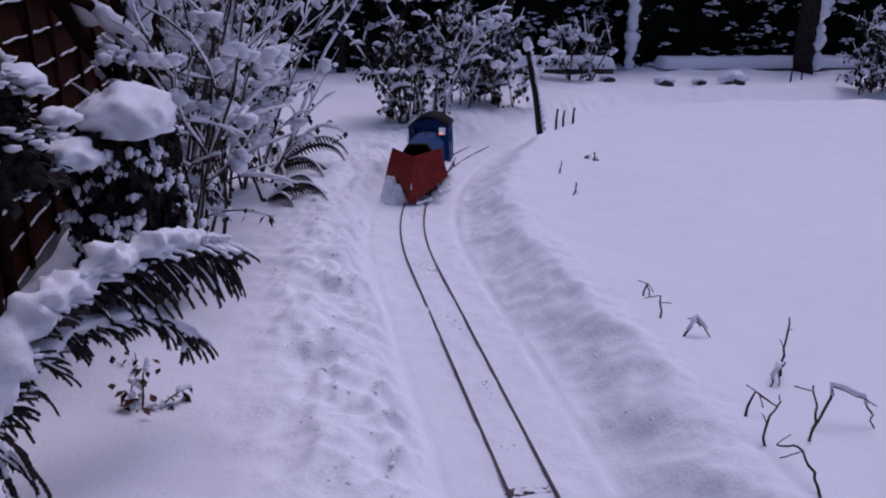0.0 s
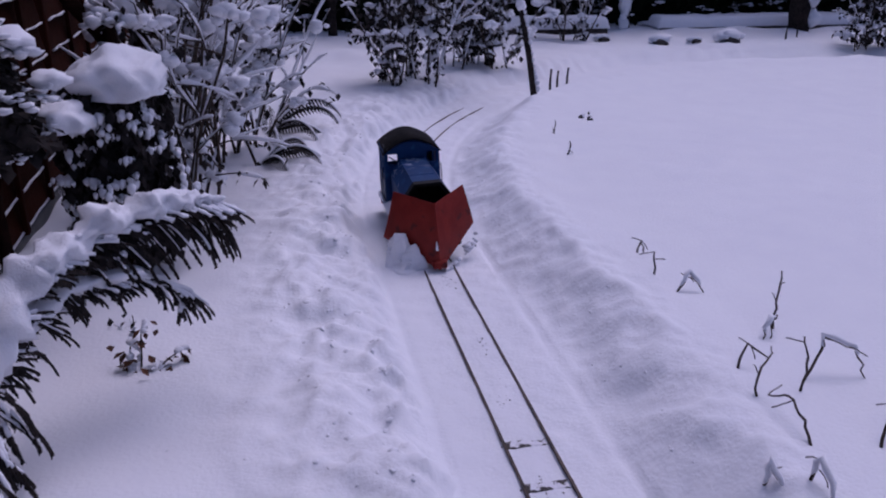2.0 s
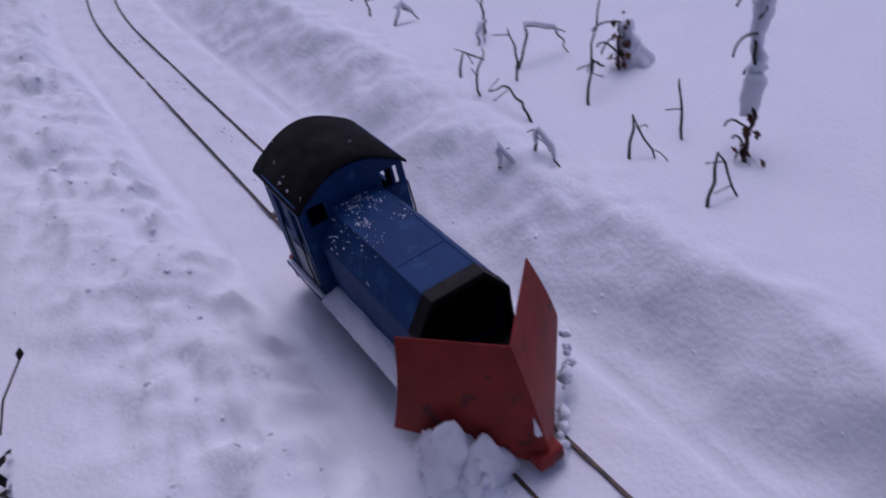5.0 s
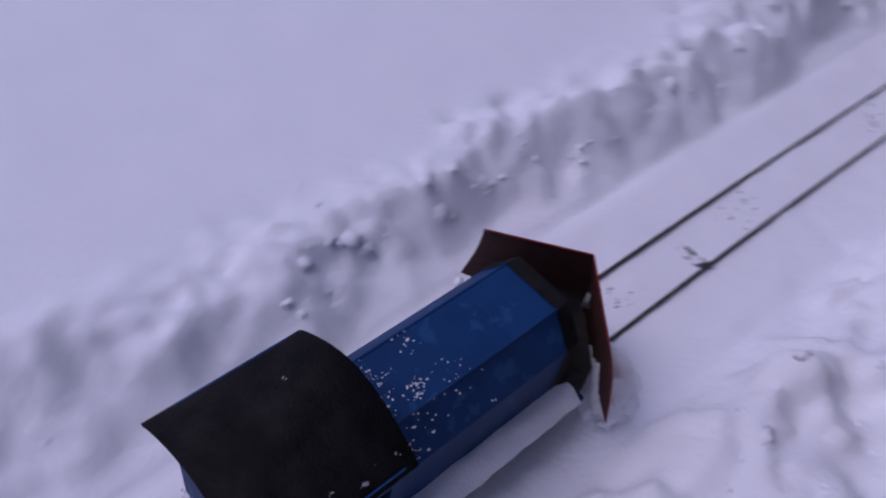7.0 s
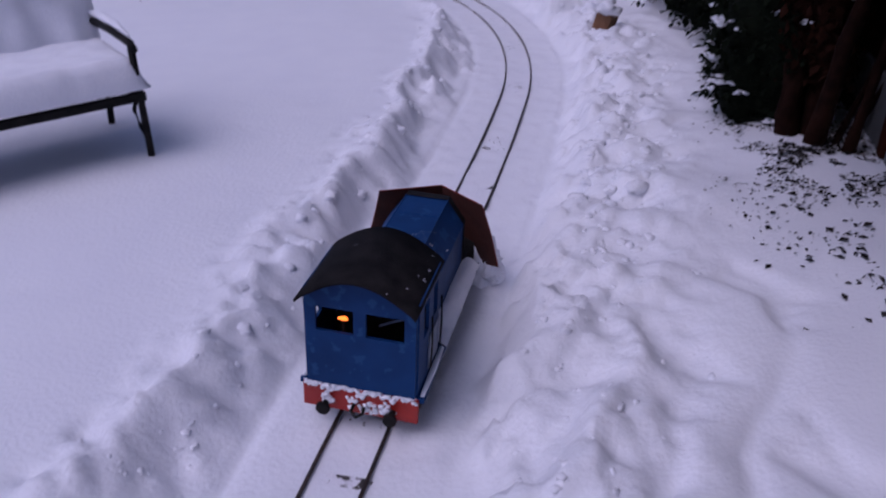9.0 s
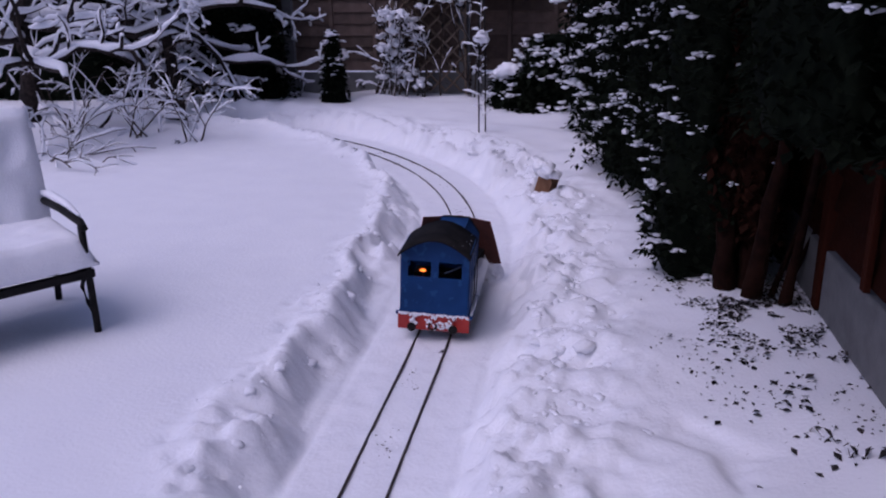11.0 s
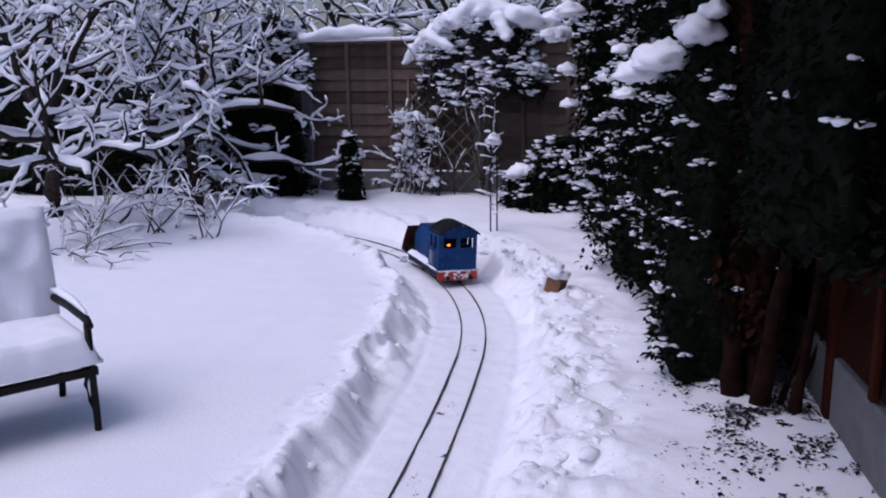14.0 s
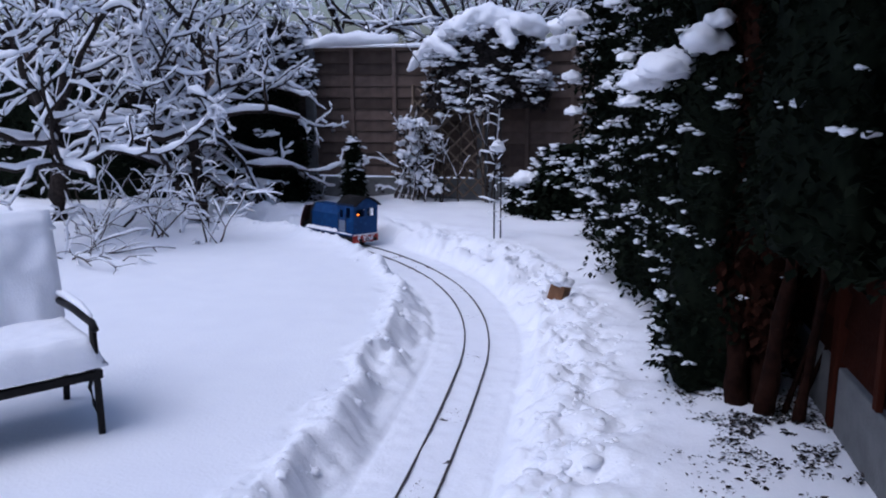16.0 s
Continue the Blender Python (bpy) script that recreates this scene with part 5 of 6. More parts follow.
def fir_branch():
    """A long fir bough arching in from the border, thick snow on top and needled fronds below."""
    global rng
    random.seed(61)
    rng = np.random.default_rng(61)
    b = empty("fir_bough", 0.74, -1.85, h_at(0.74, -1.85) - 0.05, "low arching fir bough under a thick pillow of snow", "fir bough")
    main = [Vector(p) for p in ((0.10, 0.05, 0.0), (0.0, 0.0, 0.28), (-0.12, -0.20, 0.47), (-0.28, -0.36, 0.53), (-0.44, -0.46, 0.55), (-0.56, -0.53, 0.52))]
    wood, needles, white = Soup(), Soup(), Soup()
    wood.put(*tube(main, [0.018, 0.016, 0.013, 0.010, 0.007, 0.004], 7))

    def spray(p, d, length, sag, w=0.026, snow=0.016):
        pts = polyline(p, d, length, 10, 0.0, sag, 0.04)
        wood.put(*tube(pts, 0.003, 4))
        for i in range(1, len(pts)):
            along = (pts[i] - pts[i - 1]).normalized()
            side = along.cross(Vector((0, 0, 1)))
            if side.length < 0.05:
                side = Vector((1, 0, 0))
            side.normalize()
            for s in (-1, 1):
                for j in range(2):
                    q = pts[i - 1].lerp(pts[i], j / 2)
                    k = w * (0.6 + 0.4 * math.sin(math.pi * i / len(pts))) * random.uniform(0.7, 1.2)
                    tip = q + side * (s * k * 0.6) + along * (k * 0.75) + Vector((0, 0, -k * random.uniform(0.05, 0.5)))
                    n = (tip - q).cross(Vector((0, 0, 1))).normalized() * 0.0028
                    needles.put([q - n, q + n, tip + n * 0.5, tip - n * 0.5, (q + tip) / 2 + Vector((0, 0, 0.004))], [(0, 1, 4), (1, 2, 4), (2, 3, 4), (3, 0, 4)])
        if snow:
            white.put(*tube([a + Vector((0, 0, snow * 0.7)) for a in pts[:8]], [snow * random.uniform(0.6, 1.2) for _ in pts[:8]], 7, 0.7))

    for i in range(1, 6):
        for k in range(34):
            u = random.random()
            p = main[i - 1].lerp(main[i], u)
            along = (main[i] - main[i - 1]).normalized()
            s = 1 if k % 2 else -1
            side = along.cross(Vector((0, 0, 1))).normalized() * s
            spray(p, along * 0.8 + side * random.uniform(0.2, 1.0) + Vector((0, 0, -0.2)), random.uniform(0.06, 0.14), 0.14, w=0.014, snow=0.008 if k % 2 else 0.004)
        # shoots hanging under the bough
        for k in range(26):
            p = main[i - 1].lerp(main[i], random.random()) + Vector((0, 0, -0.03))
            along = (main[i] - main[i - 1]).normalized()
            side = along.cross(Vector((0, 0, 1))).normalized() * random.uniform(-0.8, 0.8)
            spray(p, along * 0.5 + side + Vector((0, 0, -0.7)), random.uniform(0.08, 0.17), 0.2, w=0.014, snow=0.004 if k % 2 else 0)
    # the lower bough
    low = [Vector(p) for p in ((0.0, 0.0, 0.26), (-0.18, -0.26, 0.41), (-0.34, -0.36, 0.40), (-0.46, -0.42, 0.31))]
    wood.put(*tube(low, [0.010, 0.008, 0.006, 0.003], 6))
    for i in range(1, 4):
        for k in range(34):
            p = low[i - 1].lerp(low[i], random.random())
            spray(p, (low[i] - low[i - 1]).normalized() + Vector((random.gauss(0, 0.45), random.gauss(0, 0.45), -0.35)), random.uniform(0.06, 0.12), 0.22, w=0.014, snow=0.007 if k % 3 else 0)
    # sprays hanging down beside the foot of the bough
    for k in range(110):
        v = random.uniform(-0.05, 0.55)
        p = Vector((random.uniform(-0.12, -0.02), v, 0.26 - 0.36 * max(v, 0) + random.uniform(-0.05, 0.03)))
        spray(p, Vector((-0.5, random.gauss(0.15, 0.3), -0.7)), random.uniform(0.07, 0.14), 0.2, w=0.014, snow=0.006 if k % 2 == 0 else 0)
    # uneven snow along the bough and down to the ground
    drape(white, [(0.06, 0.56, 0.02), (0.05, 0.38, 0.16), (0.02, 0.18, 0.29)] + [tuple(p + Vector((0, 0, 0.02))) for p in main[1:]], [0.05, 0.08, 0.085, 0.070, 0.060, 0.052, 0.038, 0.010], 0.60, 3, 24, 14, 0.95)
    drape(white, [tuple(p + Vector((0, 0, 0.012))) for p in low], [0.02, 0.032, 0.026, 0.010], 0.55, 4, 12, 8, 0.8)
    drape(white, [(0.08, 0.3, 0.14), (0.16, 0.15, 0.25), (0.2, -0.1, 0.3)], [0.05, 0.06, 0.03], 0.6, 6, 12, 6, 0.7)
    for k in range(26):
        u = random.random()
        i = random.randrange(1, 5)
        q = main[i].lerp(main[i + 1], u) if i < 5 else main[5]
        snow_lump(white, (q.x + random.gauss(0, 0.06), q.y + random.gauss(0, 0.06), q.z - 0.02 + random.gauss(0, 0.02)), (random.uniform(0.006, 0.012),) * 2 + (0.006,), k, 2)
    wood.make("bough", BARK, b)
    needles.make("needles", LEAF_GREY, b, "dark frosted needle sprays", smooth=False)
    white.make("snow_pillow", SNOW_SOFT, b, "thick snow on the bough")


fir_branch()
shrub_stems("snowy_shrub", -1.05, -6.95, [(random.uniform(-0.25, 0.2), random.uniform(-0.2, 0.2), random.gauss(0, 0.25), random.gauss(0, 0.25), 1.0, random.uniform(0.5, 0.95)) for _ in range(16)], 71,
            "snow-clad shrub with drooping frosted leaves", snow=0.016, kids=(4, 2, 0), leaf=1500, leaf_size=0.055, clump=26, sag=0.1)
shrub_stems("snowy_shrub", -1.75, -7.7, [(random.uniform(-0.35, 0.3), random.uniform(-0.2, 0.2), random.gauss(0, 0.25), random.gauss(0, 0.25), 1.0, random.uniform(0.5, 0.95)) for _ in range(18)], 72,
            "wide frosted shrub with snow on every stem", snow=0.016, kids=(4, 2, 0), leaf=1600, leaf_size=0.055, clump=30, sag=0.1)
shrub_stems("snowy_shrub", -6.3, -8.3, [(random.uniform(-0.25, 0.25), random.uniform(-0.2, 0.2), random.gauss(0, 0.2), random.gauss(0, 0.2), 1.0, random.uniform(0.5, 0.9)) for _ in range(14)], 73,
            "dark leafy shrub with hanging frosted leaves", snow=0.010, kids=(4, 2, 0), leaf=900, leaf_size=0.06, clump=15, sag=0.1)
shrub_stems("snowy_shrub", -3.3, -9.2, [(random.uniform(-0.15, 0.15), random.uniform(-0.1, 0.1), random.gauss(0, 0.15), random.gauss(0, 0.15), 1.0, random.uniform(0.5, 0.9)) for _ in range(8)], 74,
            "slim shrub with hanging leaves before the hedge", snow=0.010, leaf=400, clump=20)

# the dark hedge closing the garden to the south
for k, hx in enumerate((-14.5, -12.1, -9.7, -7.5, -5.2, -2.9, -0.6, 1.4)):
    conifer("hedge_bush", hx, -11.2, Hull(1.45, 0.75, 0.0, 2.9, 0.08, 3.0, 0.2, 80 + k), 5200, 0.10, "dense dark evergreen hedge flecked with snow", snow_n=620, patch=0.05, seed=80 + k, category="hedge")
# the other side of the garden, behind the lawn
for k, hy in enumerate((-8.6, -5.8, -3.0, -0.2, 2.6, 5.4)):
    conifer("hedge_bush", -11.5, hy, Hull(0.8, 1.6, 0.0, 2.6, 0.1, 3.0, 0.2, 90 + k), 1800, 0.14, "dark evergreen hedge beside the lawn with snow", snow_n=90, patch=0.08, seed=90 + k, category="hedge")


def tree_trunk(x, y, r, h, lean, snowy, label):
    t = empty("tree_trunk", x, y, 0.0, label, "tree")
    pts = [Vector((lean[0] * k / 8 + 0.02 * math.sin(k * 1.3), lean[1] * k / 8, -0.1 + h * k / 8)) for k in range(9)]
    v, f = tube(pts, [r * (1.3 if k == 0 else 1.0 - 0.02 * k) for k in range(9)], 14)
    add("trunk", v, f, BARK, t)
    if snowy:
        s = Soup()
        k = 90
        u = rng.random(k)
        snow_blobs(s, np.stack([snowy * r * 0.75 + lean[0] * u + rng.normal(0, r * 0.12, k), r * 0.75 + rng.normal(0, 0.02, k), 0.15 + u * h * 0.9], -1), 0.05, 1.3, 0.5, ICO2)
        s.make("snow", SNOW_SOFT, t)


tree_trunk(-6.42, -9.7, 0.13, 3.0, (0.1, 0), -1, "leaning dark tree trunk plastered with snow on one side")
tree_trunk(-2.32, -8.95, 0.09, 2.6, (0.02, 0), 0, "slim dark tree trunk rising from the shrubs")
tree_trunk(-4.35, -10.25, 0.07, 2.4, (0.0, 0), 1, "slim trunk coated in white snow before the hedge")
tree_trunk(-0.7, -10.2, 0.06, 2.4, (0.0, 0), 0, "slim dark trunk against the hedge")


def leaning_post():
    p = empty("marker_post", -1.94, -6.23, 0.05, "thin dark leaning wooden post with a snow cap", "post")
    v, f = tube([(0, 0, -0.1), (0.07, -0.02, 0.35), (0.14, -0.06, 0.70)], [0.026, 0.024, 0.022], 8)
    add("post", v, f, BARK, p)
    s = Soup()
    snow_blobs(s, np.array([(0.14, -0.06, 0.72), (0.145, -0.06, 0.745), (0.135, -0.055, 0.70)]), 0.032, 1.1, 0.2, ICO2)
    snow_blobs(s, np.stack([np.linspace(0.02, 0.13, 14) - 0.02, np.linspace(0, -0.05, 14) + 0.015, np.linspace(0.1, 0.66, 14)], -1), 0.014, 1.4, 0.5)
    s.make("snow_cap", SNOW_SOFT, p)


leaning_post()


def raised_bed(x0, x1, y, z, label):
    b = empty("raised_bed", (x0 + x1) / 2, y, 0, label, "raised bed")
    w = (x1 - x0) / 2
    part("edging", box_bm(-w, w, -0.05, 0.05, -0.05, z, 0.01), STONE, b, "dark timber edging")
    snow_slab("bed_snow", -w - 0.03, w + 0.03, -0.34, 0.035, z - 0.005, 0.13, b, x0)


raised_bed(-3.9, -2.5, -9.75, 0.16, "low dark raised bed edge under a thick snow coping")
raised_bed(-7.6, -4.7, -10.0, 0.12, "long low raised bed edge along the hedge, snow-topped")


def stone(x, y, s, label):
    v, f = ico(2)
    out = [(p[0] * s * (1 + 0.25 * noise.noise(Vector(p) * 2 + Vector((x, y, 0)))), p[1] * s * 0.8, p[2] * s * 0.7) for p in v]
    st = empty("edging_stone", x, y, h_at(x, y), label, "stone")
    add("block", out, f, STONE, st, smooth=False)
    cap = Soup()
    snow_blobs(cap, np.array([(0, -0.04, s * 0.6), (s * 0.5, -0.05, s * 0.5), (-s * 0.5, -0.05, s * 0.55), (0, -0.1, s * 0.4)]), s * 0.85, 0.6, 0.2, ICO2)
    cap.make("snow_cap", SNOW_SOFT, st)


for sx, sy, ss in ((-4.15, -8.8, 0.09), (-4.55, -8.75, 0.06), (-4.92, -8.7, 0.12), (-3.65, -9.2, 0.08)):
    stone(sx, sy, ss, "dark edging stone with a cap of drifted snow")
for px, py, ph in ((-2.22, -6.75, 0.22), (-2.35, -6.95, 0.16), (-2.42, -6.9, 0.2), (-5.6, -8.7, 0.15), (-6.0, -9.1, 0.22)):
    st = empty("garden_stake", px, py, h_at(px, py) - 0.02, "short dark garden stake standing in the snow", "stake", "stakes in the lawn")
    v, f = tube([(0, 0, -0.05), (0.005, 0, ph * 0.6), (0.0, 0.004, ph)], 0.010, 7)
    add("stake", v, f, BARK, st)


# dead stems standing out of the lawn
def dead_stem(runs, seed, label, r=0.0046, cap=0.5):
    """runs: polylines of (x, y, height over the snow)."""
    random.seed(seed)
    x0, y0 = runs[0][0][0], runs[0][0][1]
    g = h_at(x0, y0)
    t = empty("dead_plant", x0, y0, g, label, "dead plant", "dead stems in the lawn")
    wood, white = Soup(), Soup()
    for run in runs:
        pts = [Vector((x - x0, y - y0, z)) for x, y, z in run]
        dense = []
        for i in range(len(pts) - 1):
            for j in range(4):
                dense.append(pts[i].lerp(pts[i + 1], j / 4) + Vector((random.gauss(0, 0.003), random.gauss(0, 0.003), random.gauss(0, 0.002))))
        dense.append(pts[-1])
        wood.put(*tube(dense, [r * (1 - 0.55 * i / len(dense)) for i in range(len(dense))], 6))
        for k in range(2):
            a = random.randint(len(dense) // 3, len(dense) - 1)
            q = polyline(dense[a], (random.gauss(0, 1), random.gauss(0, 1), random.uniform(-0.6, 0.5)), random.uniform(0.03, 0.07), 4, 0, 0.2, 0.15)
            wood.put(*tube(q, [r * 0.4] * 5, 4))
        rise = abs((dense[-1] - dense[0]).normalized().z)
        if rise < 0.5 and random.random() < cap:
            m = len(dense) // 2
            seg = dense[max(0, m - 3):m + 4]
            white.put(*tube([p + Vector((0, 0, 0.009)) for p in seg], [0.003 + 0.007 * math.sin(math.pi * (i + 0.5) / len(seg)) for i in range(len(seg))], 8, 0.9))
    wood.make("stem", TWIG, t)
    if white.n:
        white.make("snow", SNOW_SOFT, t)


PLAIN = "brown dead plant stem bent over in the snow"
STEMS = (
    [[(-1.33, -2.98, -0.02), (-1.37, -3.02, 0.04), (-1.34, -2.93, 0.02)]], [[(-1.31, -2.76, -0.02), (-1.33, -2.82, 0.07)]],
    [[(-1.33, -2.61, 0.0), (-1.38, -2.64, 0.06), (-1.43, -2.61, -0.01)]],
    [[(-1.51, -2.30, -0.02), (-1.53, -2.33, 0.09), (-1.58, -2.40, 0.16)], [(-1.52, -2.31, 0.04), (-1.47, -2.27, 0.05), (-1.44, -2.24, 0.0)]],
    [[(-1.36, -1.92, -0.02), (-1.38, -1.93, 0.08), (-1.39, -1.98, 0.14)], [(-1.41, -1.98, 0.0), (-1.50, -2.03, 0.10), (-1.58, -2.00, 0.07), (-1.60, -1.96, -0.01)]],
    [[(-1.24, -2.06, -0.02), (-1.29, -2.09, 0.06), (-1.35, -2.07, 0.02)]], [[(-1.21, -1.91, -0.02), (-1.22, -1.92, 0.06), (-1.29, -1.97, 0.09)]],
    [[(-1.22, -1.66, -0.01), (-1.23, -1.72, 0.04), (-1.24, -1.80, 0.06), (-1.22, -1.86, 0.03)]],
    [[(-1.40, -1.64, -0.02), (-1.47, -1.70, 0.10), (-1.60, -1.80, 0.22)], [(-1.47, -1.70, 0.10), (-1.52, -1.70, 0.06)]],
    [[(-1.04, -1.57, -0.02), (-1.05, -1.58, 0.06), (-1.08, -1.52, -0.01)]], [[(-1.13, -1.54, -0.01), (-1.15, -1.53, 0.05), (-1.14, -1.43, -0.02)]],
    [[(-1.27, -1.33, -0.02), (-1.32, -1.37, 0.09), (-1.33, -1.30, -0.01)]], [[(-1.44, -1.32, -0.02), (-1.47, -1.35, 0.07), (-1.50, -1.39, 0.13)]],
    [[(-1.25, -1.06, -0.01), (-1.32, -1.09, 0.10), (-1.34, -1.05, -0.01)]],
    [[(-1.66, -4.97, -0.02), (-1.67, -5.0, 0.08)]], [[(-1.58, -4.5, -0.02), (-1.60, -4.52, 0.07), (-1.58, -4.47, 0.02)]],
)
for i, runs in enumerate(STEMS):
    dead_stem(runs, 200 + i, PLAIN)


def hooded_plant(x, y, stem, knots, hood, seed, label):
    """A dead stalk with curled leaves, snow caught on and behind it. Places are relative to the foot."""
    global rng
    random.seed(seed)
    rng = np.random.default_rng(seed)
    t = empty("dead_plant", x, y, h_at(x, y), label, "dead plant", "dead stems in the lawn")
    wood, white, curl = Soup(), Soup(), Soup()
    pts = [Vector(q) for q in stem]
    dense = [pts[i].lerp(pts[i + 1], j / 5) + Vector((random.gauss(0, 0.004), random.gauss(0, 0.004), 0)) for i in range(len(pts) - 1) for j in range(5)] + [pts[-1]]
    wood.put(*tube(dense, [0.006 * (1 - 0.5 * i / len(dense)) for i in range(len(dense))], 7))
    for kx, ky, kz, n in knots:
        leaves(curl, np.array((kx, ky, kz)) + rng.normal(0, 0.012, (n, 3)) * np.array([1, 1, 1.6]), 0.026, 0.9)
        q = polyline((kx, ky, kz), (random.gauss(0, 1), random.gauss(0, 1), 0.5), 0.10, 6, 0.0, 0.5, 0.1)
        wood.put(*tube(q, 0.003, 5))
    if len(hood) > 3:
        drape(white, [q[:3] for q in hood], [q[3] for q in hood], 0.9, seed, 12, 7, 0.9)
    else:
        for i, (hx, hy, hz, hr) in enumerate(hood):
            snow_lump(white, (hx, hy, hz - 0.01), (hr * 0.8, hr * 0.8, hr), seed + i)
    wood.make("stem", TWIG, t)
    if curl.n:
        curl.make("leaves", LEAF_BROWN, t, "dark curled dead leaves")
    white.make("snow", SNOW_SOFT, t, "snow caught on the plant")


hooded_plant(-1.62, -1.74, [(0.02, 0.0, -0.03), (-0.01, -0.01, 0.05), (-0.02, -0.03, 0.13)], [(0.0, -0.01, 0.05, 16), (-0.02, -0.02, 0.09, 14), (-0.03, -0.03, 0.13, 8)],
             [(-0.055, -0.03, 0.05, 0.050), (-0.06, -0.04, 0.11, 0.032), (-0.06, 0.0, 0.0, 0.06)], 230, "dark curled dead plant under a hood of snow")
hooded_plant(-1.50, -1.16, [(0.03, 0.02, -0.03), (0.0, 0.0, 0.08), (-0.05, -0.03, 0.17), (-0.07, -0.06, 0.26), (-0.12, -0.07, 0.36), (-0.14, -0.1, 0.43)], [(0.03, 0.02, 0.02, 14), (0.0, 0.0, 0.07, 10), (-0.05, -0.03, 0.17, 0), (-0.08, -0.06, 0.27, 0), (-0.12, -0.07, 0.36, 0)],
             [(-0.01, -0.02, 0.09, 0.012), (-0.055, -0.04, 0.17, 0.026), (-0.08, -0.065, 0.24, 0.018), (-0.11, -0.075, 0.31, 0.027), (-0.135, -0.09, 0.37, 0.020), (-0.15, -0.105, 0.42, 0.008)], 231, "upright dead plant with snow packed along its stalk")


def reed():
    r = empty("seed_stalk", 0.27, -1.49, h_at(0.27, -1.49), "thin dry stalk with a dark seed head", "dead plant")
    v, f = tube([(0, 0, -0.03), (-0.05, -0.05, 0.045), (-0.11, -0.10, 0.085)], 0.0025, 5)
    add("stalk", v, f, TWIG, r)
    v, f = tube([(-0.11, -0.10, 0.085), (-0.115, -0.105, 0.094), (-0.12, -0.11, 0.104)], [0.003, 0.008, 0.002], 8)
    add("seed_head", v, f, BARK, r)


reed()
shrub_stems("russet_plant", 0.47, -2.40, [(0, 0, -0.2, -0.4, 0.8, 0.16), (0.02, 0, 0.1, -0.2, 0.7, 0.12), (-0.02, 0, -0.5, -0.2, 0.6, 0.14)], 232, "small russet plant pushing out of the snow", snow=0.010, leaf=50, leaf_size=0.035,
            leaf_mat=LEAF_BROWN, r=0.004, category="dead plant")
for px, py, sd in ((0.52, -2.67, 233), (0.26, -1.36, 234), (0.62, 2.1, 235), (0.66, 2.0, 236), (-2.02, -5.36, 237), (-3.02, 5.85, 238)):
    shrub_stems("dead_tuft", px, py, [(0, 0, 0.4, 0.1, 0.5, 0.08), (0.02, 0.01, -0.3, 0.2, 0.6, 0.07), (0, 0.02, 0.1, -0.4, 0.6, 0.09)], sd, "dark tuft of dead leaves poking through snow", snow=0.006, leaf=22, leaf_size=0.04,
                leaf_mat=LEAF_GREY, r=0.003, category="dead plant", kids=(1, 0))


def litter():
    """Needles and leaf scraps on the thin snow under the evergreen, thickened to stand in for its shade."""
    global rng
    rng = np.random.default_rng(77)
    s = Soup()
    for k, cx, cy, sx, sy, size in ((2000, 0.62, 3.05, 0.11, 0.17, 0.016), (1000, 0.80, 2.8, 0.09, 0.28, 0.014), (700, 0.50, 2.75, 0.14, 0.25, 0.011), (500, 0.42, 3.5, 0.10, 0.35, 0.013), (260, 0.60, 2.5, 0.16, 0.25, 0.022)):
        x = rng.normal(cx, sx, k)
        y = rng.normal(cy, sy, k)
        ok = (x < 0.90) & (x > 0.2) & (fbm(x, y, 0.13, 2, 91) > -0.12)
        x, y = x[ok], y[ok]
        leaves(s, np.stack([x, y, snow_height(x, y) + 0.003], -1), size, np.full(len(x), 0.05), 0.7)
    tagged(s.make("leaf_litter", LEAF_GREY), "scattered dark needles and leaf scraps on snow, thickened to suggest shade", "leaf litter", kind="stuff")


litter()


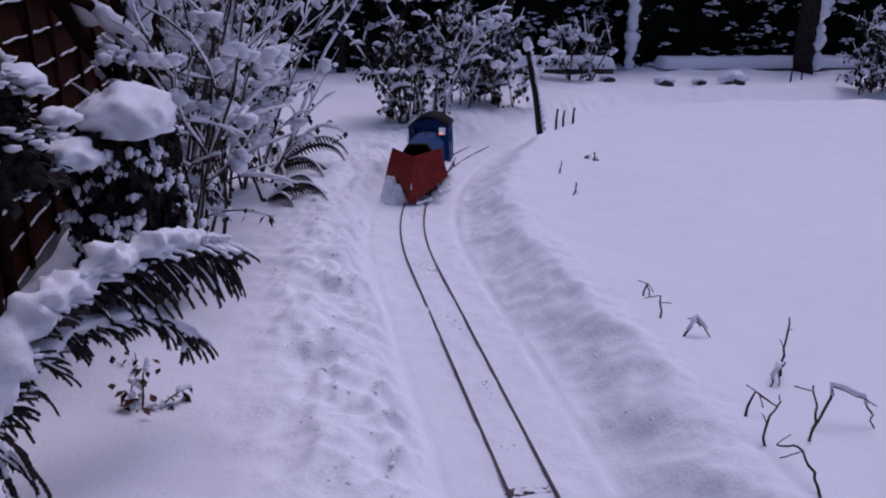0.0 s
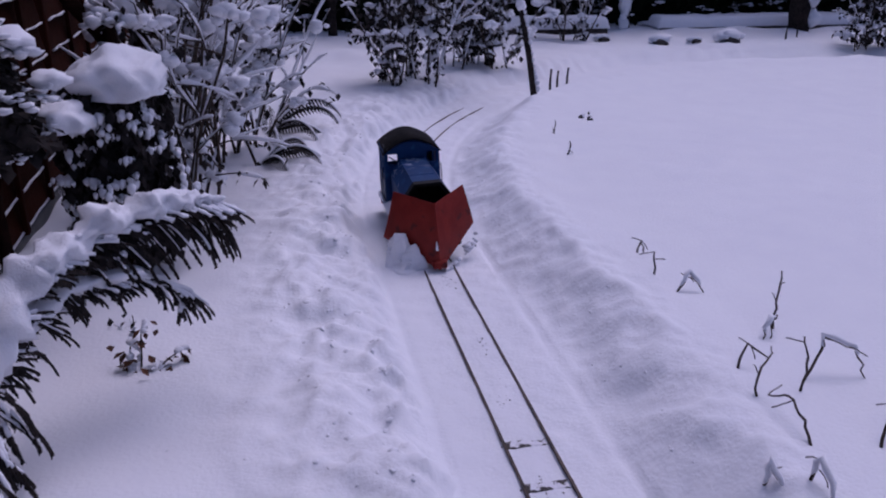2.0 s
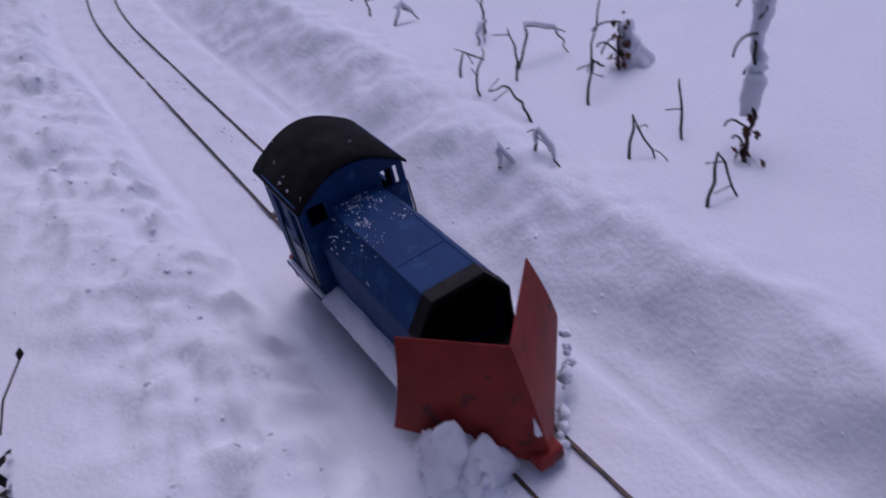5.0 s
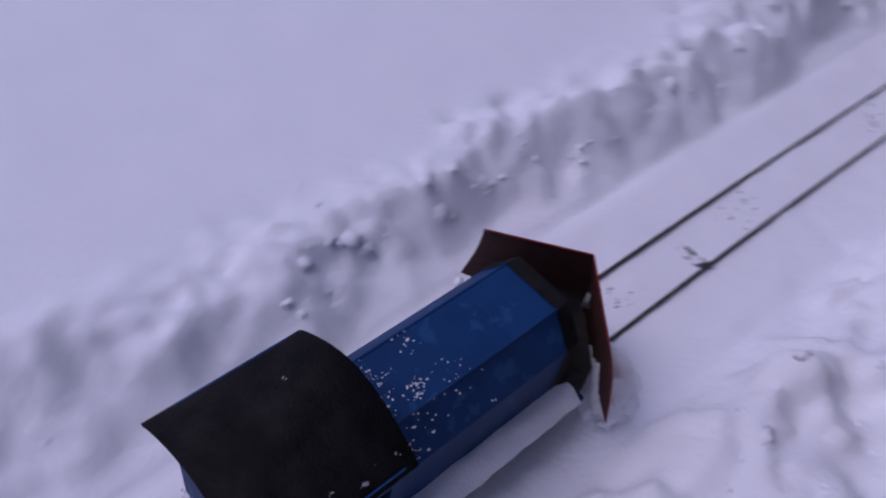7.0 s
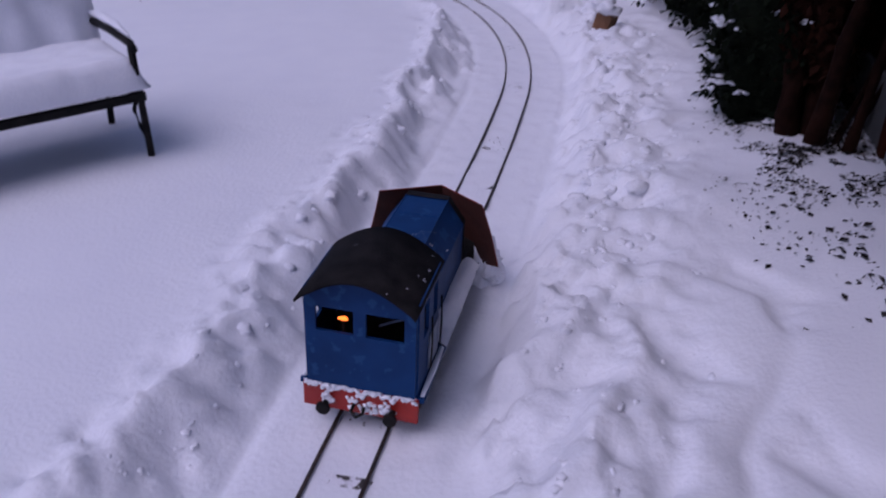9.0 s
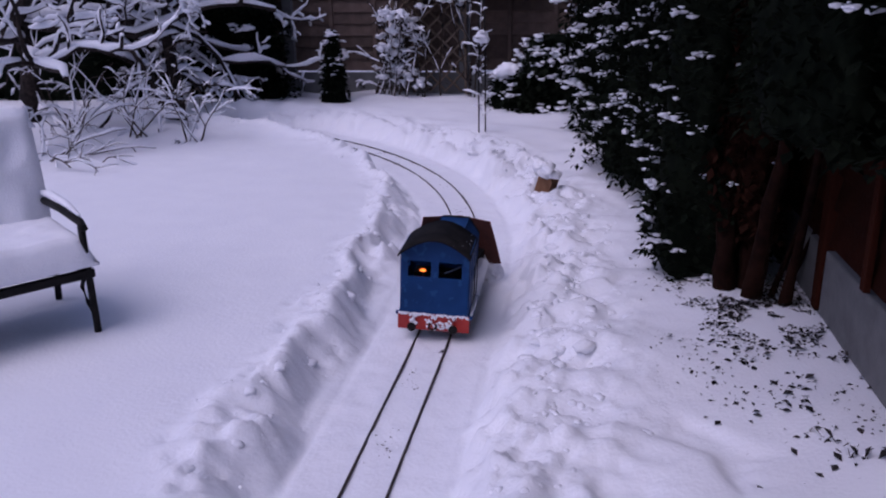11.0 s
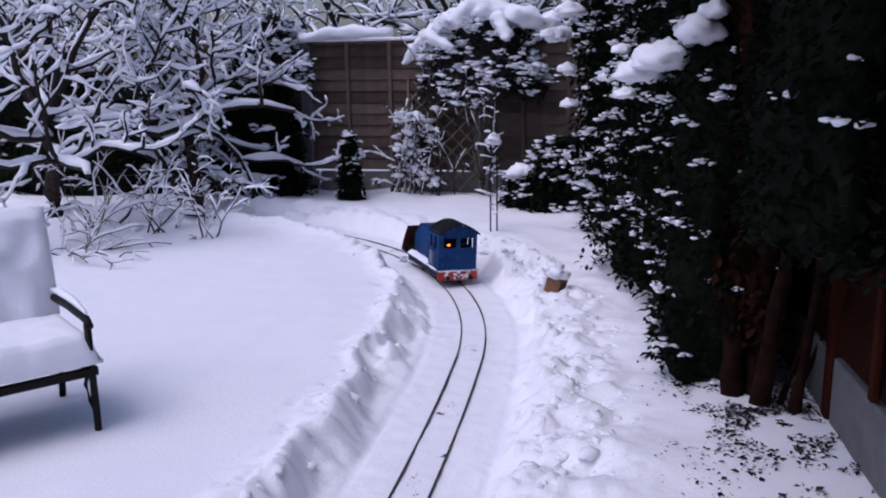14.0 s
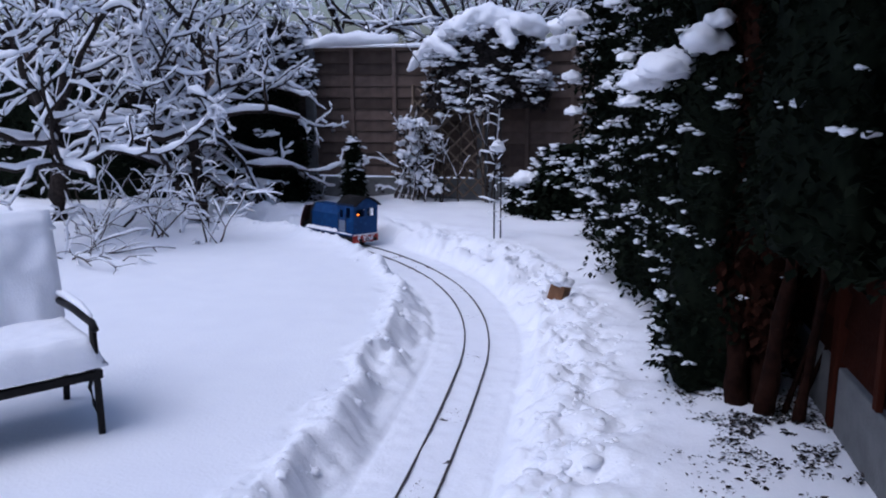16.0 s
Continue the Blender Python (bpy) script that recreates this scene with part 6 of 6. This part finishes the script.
def clods():
    """Lumps of snow thrown out of the cutting."""
    global rng
    rng = np.random.default_rng(99)
    s = Soup()
    tv, tf = ICO2
    shapes = []
    for k in range(6):
        shapes.append((np.array([p * (1 + 0.45 * noise.noise(Vector(p) * 1.3 + Vector((k * 7, 0, 0))) + 0.25 * noise.noise(Vector(p) * 3.1 + Vector((0, k * 5, 0)))) for p in tv]), tf))
    for n, lo, hi, sd, ya, yb, size in ((620, 0.38, 0.17, 1, 2.1, 6.4, 0.012), (120, 0.38, 0.15, 1, 2.3, 6.0, 0.022), (120, 0.34, 0.17, 1, 0.3, 2.2, 0.008), (420, 0.34, 0.18, 1, -6.0, 0.3, 0.007), (220, 0.29, 0.13, -1, -5.5, 0.0, 0.004),
                                        (320, 0.30, 0.12, -1, 0.2, 8.2, 0.006), (150, 0.36, 0.09, -1, 0.3, 8.2, 0.015)):
        along = rng.uniform(ya, yb, n)
        off = sd * (lo + np.abs(rng.normal(0, hi, n)))
        pos = np.array([line_at(a, o)[:2] for a, o in zip(along, off)])
        z = snow_height(pos[:, 0], pos[:, 1])
        keep = pos[:, 0] < 0.75
        p = np.stack([pos[:, 0], pos[:, 1], z - size * (rng.uniform(0.30, 0.70, n) if sd > 0 else rng.uniform(0.5, 0.75, n))], -1)[keep]
        for k in range(6):
            snow_blobs(s, p[k::6], size, 0.62, 0.65, shapes[k])
    tagged(s.make("snow_clods", SNOW), "broken lumps of snow along both sides of the cutting", "snow", kind="stuff")


clods()


# vines about the trellis
pick = random.Random(45)
shrub_stems("climbing_plant", -2.0, 8.46, [(pick.uniform(-0.1, 0.25), pick.uniform(-0.06, 0.04), pick.gauss(0.12, 0.15), pick.gauss(0, 0.05), 1.0, pick.uniform(0.5, 1.0)) for _ in range(12)], 45,
            "thin climber with snow on its leaves", snow=0.014, kids=(4, 2, 0), leaf=420, leaf_size=0.05, clump=34, category="climber")
shrub_stems("climbing_plant", -1.45, 8.46, [(pick.uniform(-0.35, 0.4), pick.uniform(-0.04, 0.04), pick.gauss(0.0, 0.14), pick.gauss(0, 0.04), 1.0, pick.uniform(0.9, 1.7)) for _ in range(6)], 46,
            "bare twining vine climbing the trellis with snow on its shoots", snow=0.010, kids=(3, 1, 0), leaf=160, leaf_size=0.05, clump=6, category="climber")


# ---- what moves ----
def motions():
    rows = []
    for t, s in RUN:
        ax, ay, _ = line_at(s - 0.18)
        bx, by, _ = line_at(s + 0.18)
        rows.append((t, pose((ax + bx) / 2, (ay + by) / 2, 0.003, 0, 2.7, math.degrees(math.atan2(-(bx - ax), by - ay)))))
    walk(LOCO, rows)


motions()
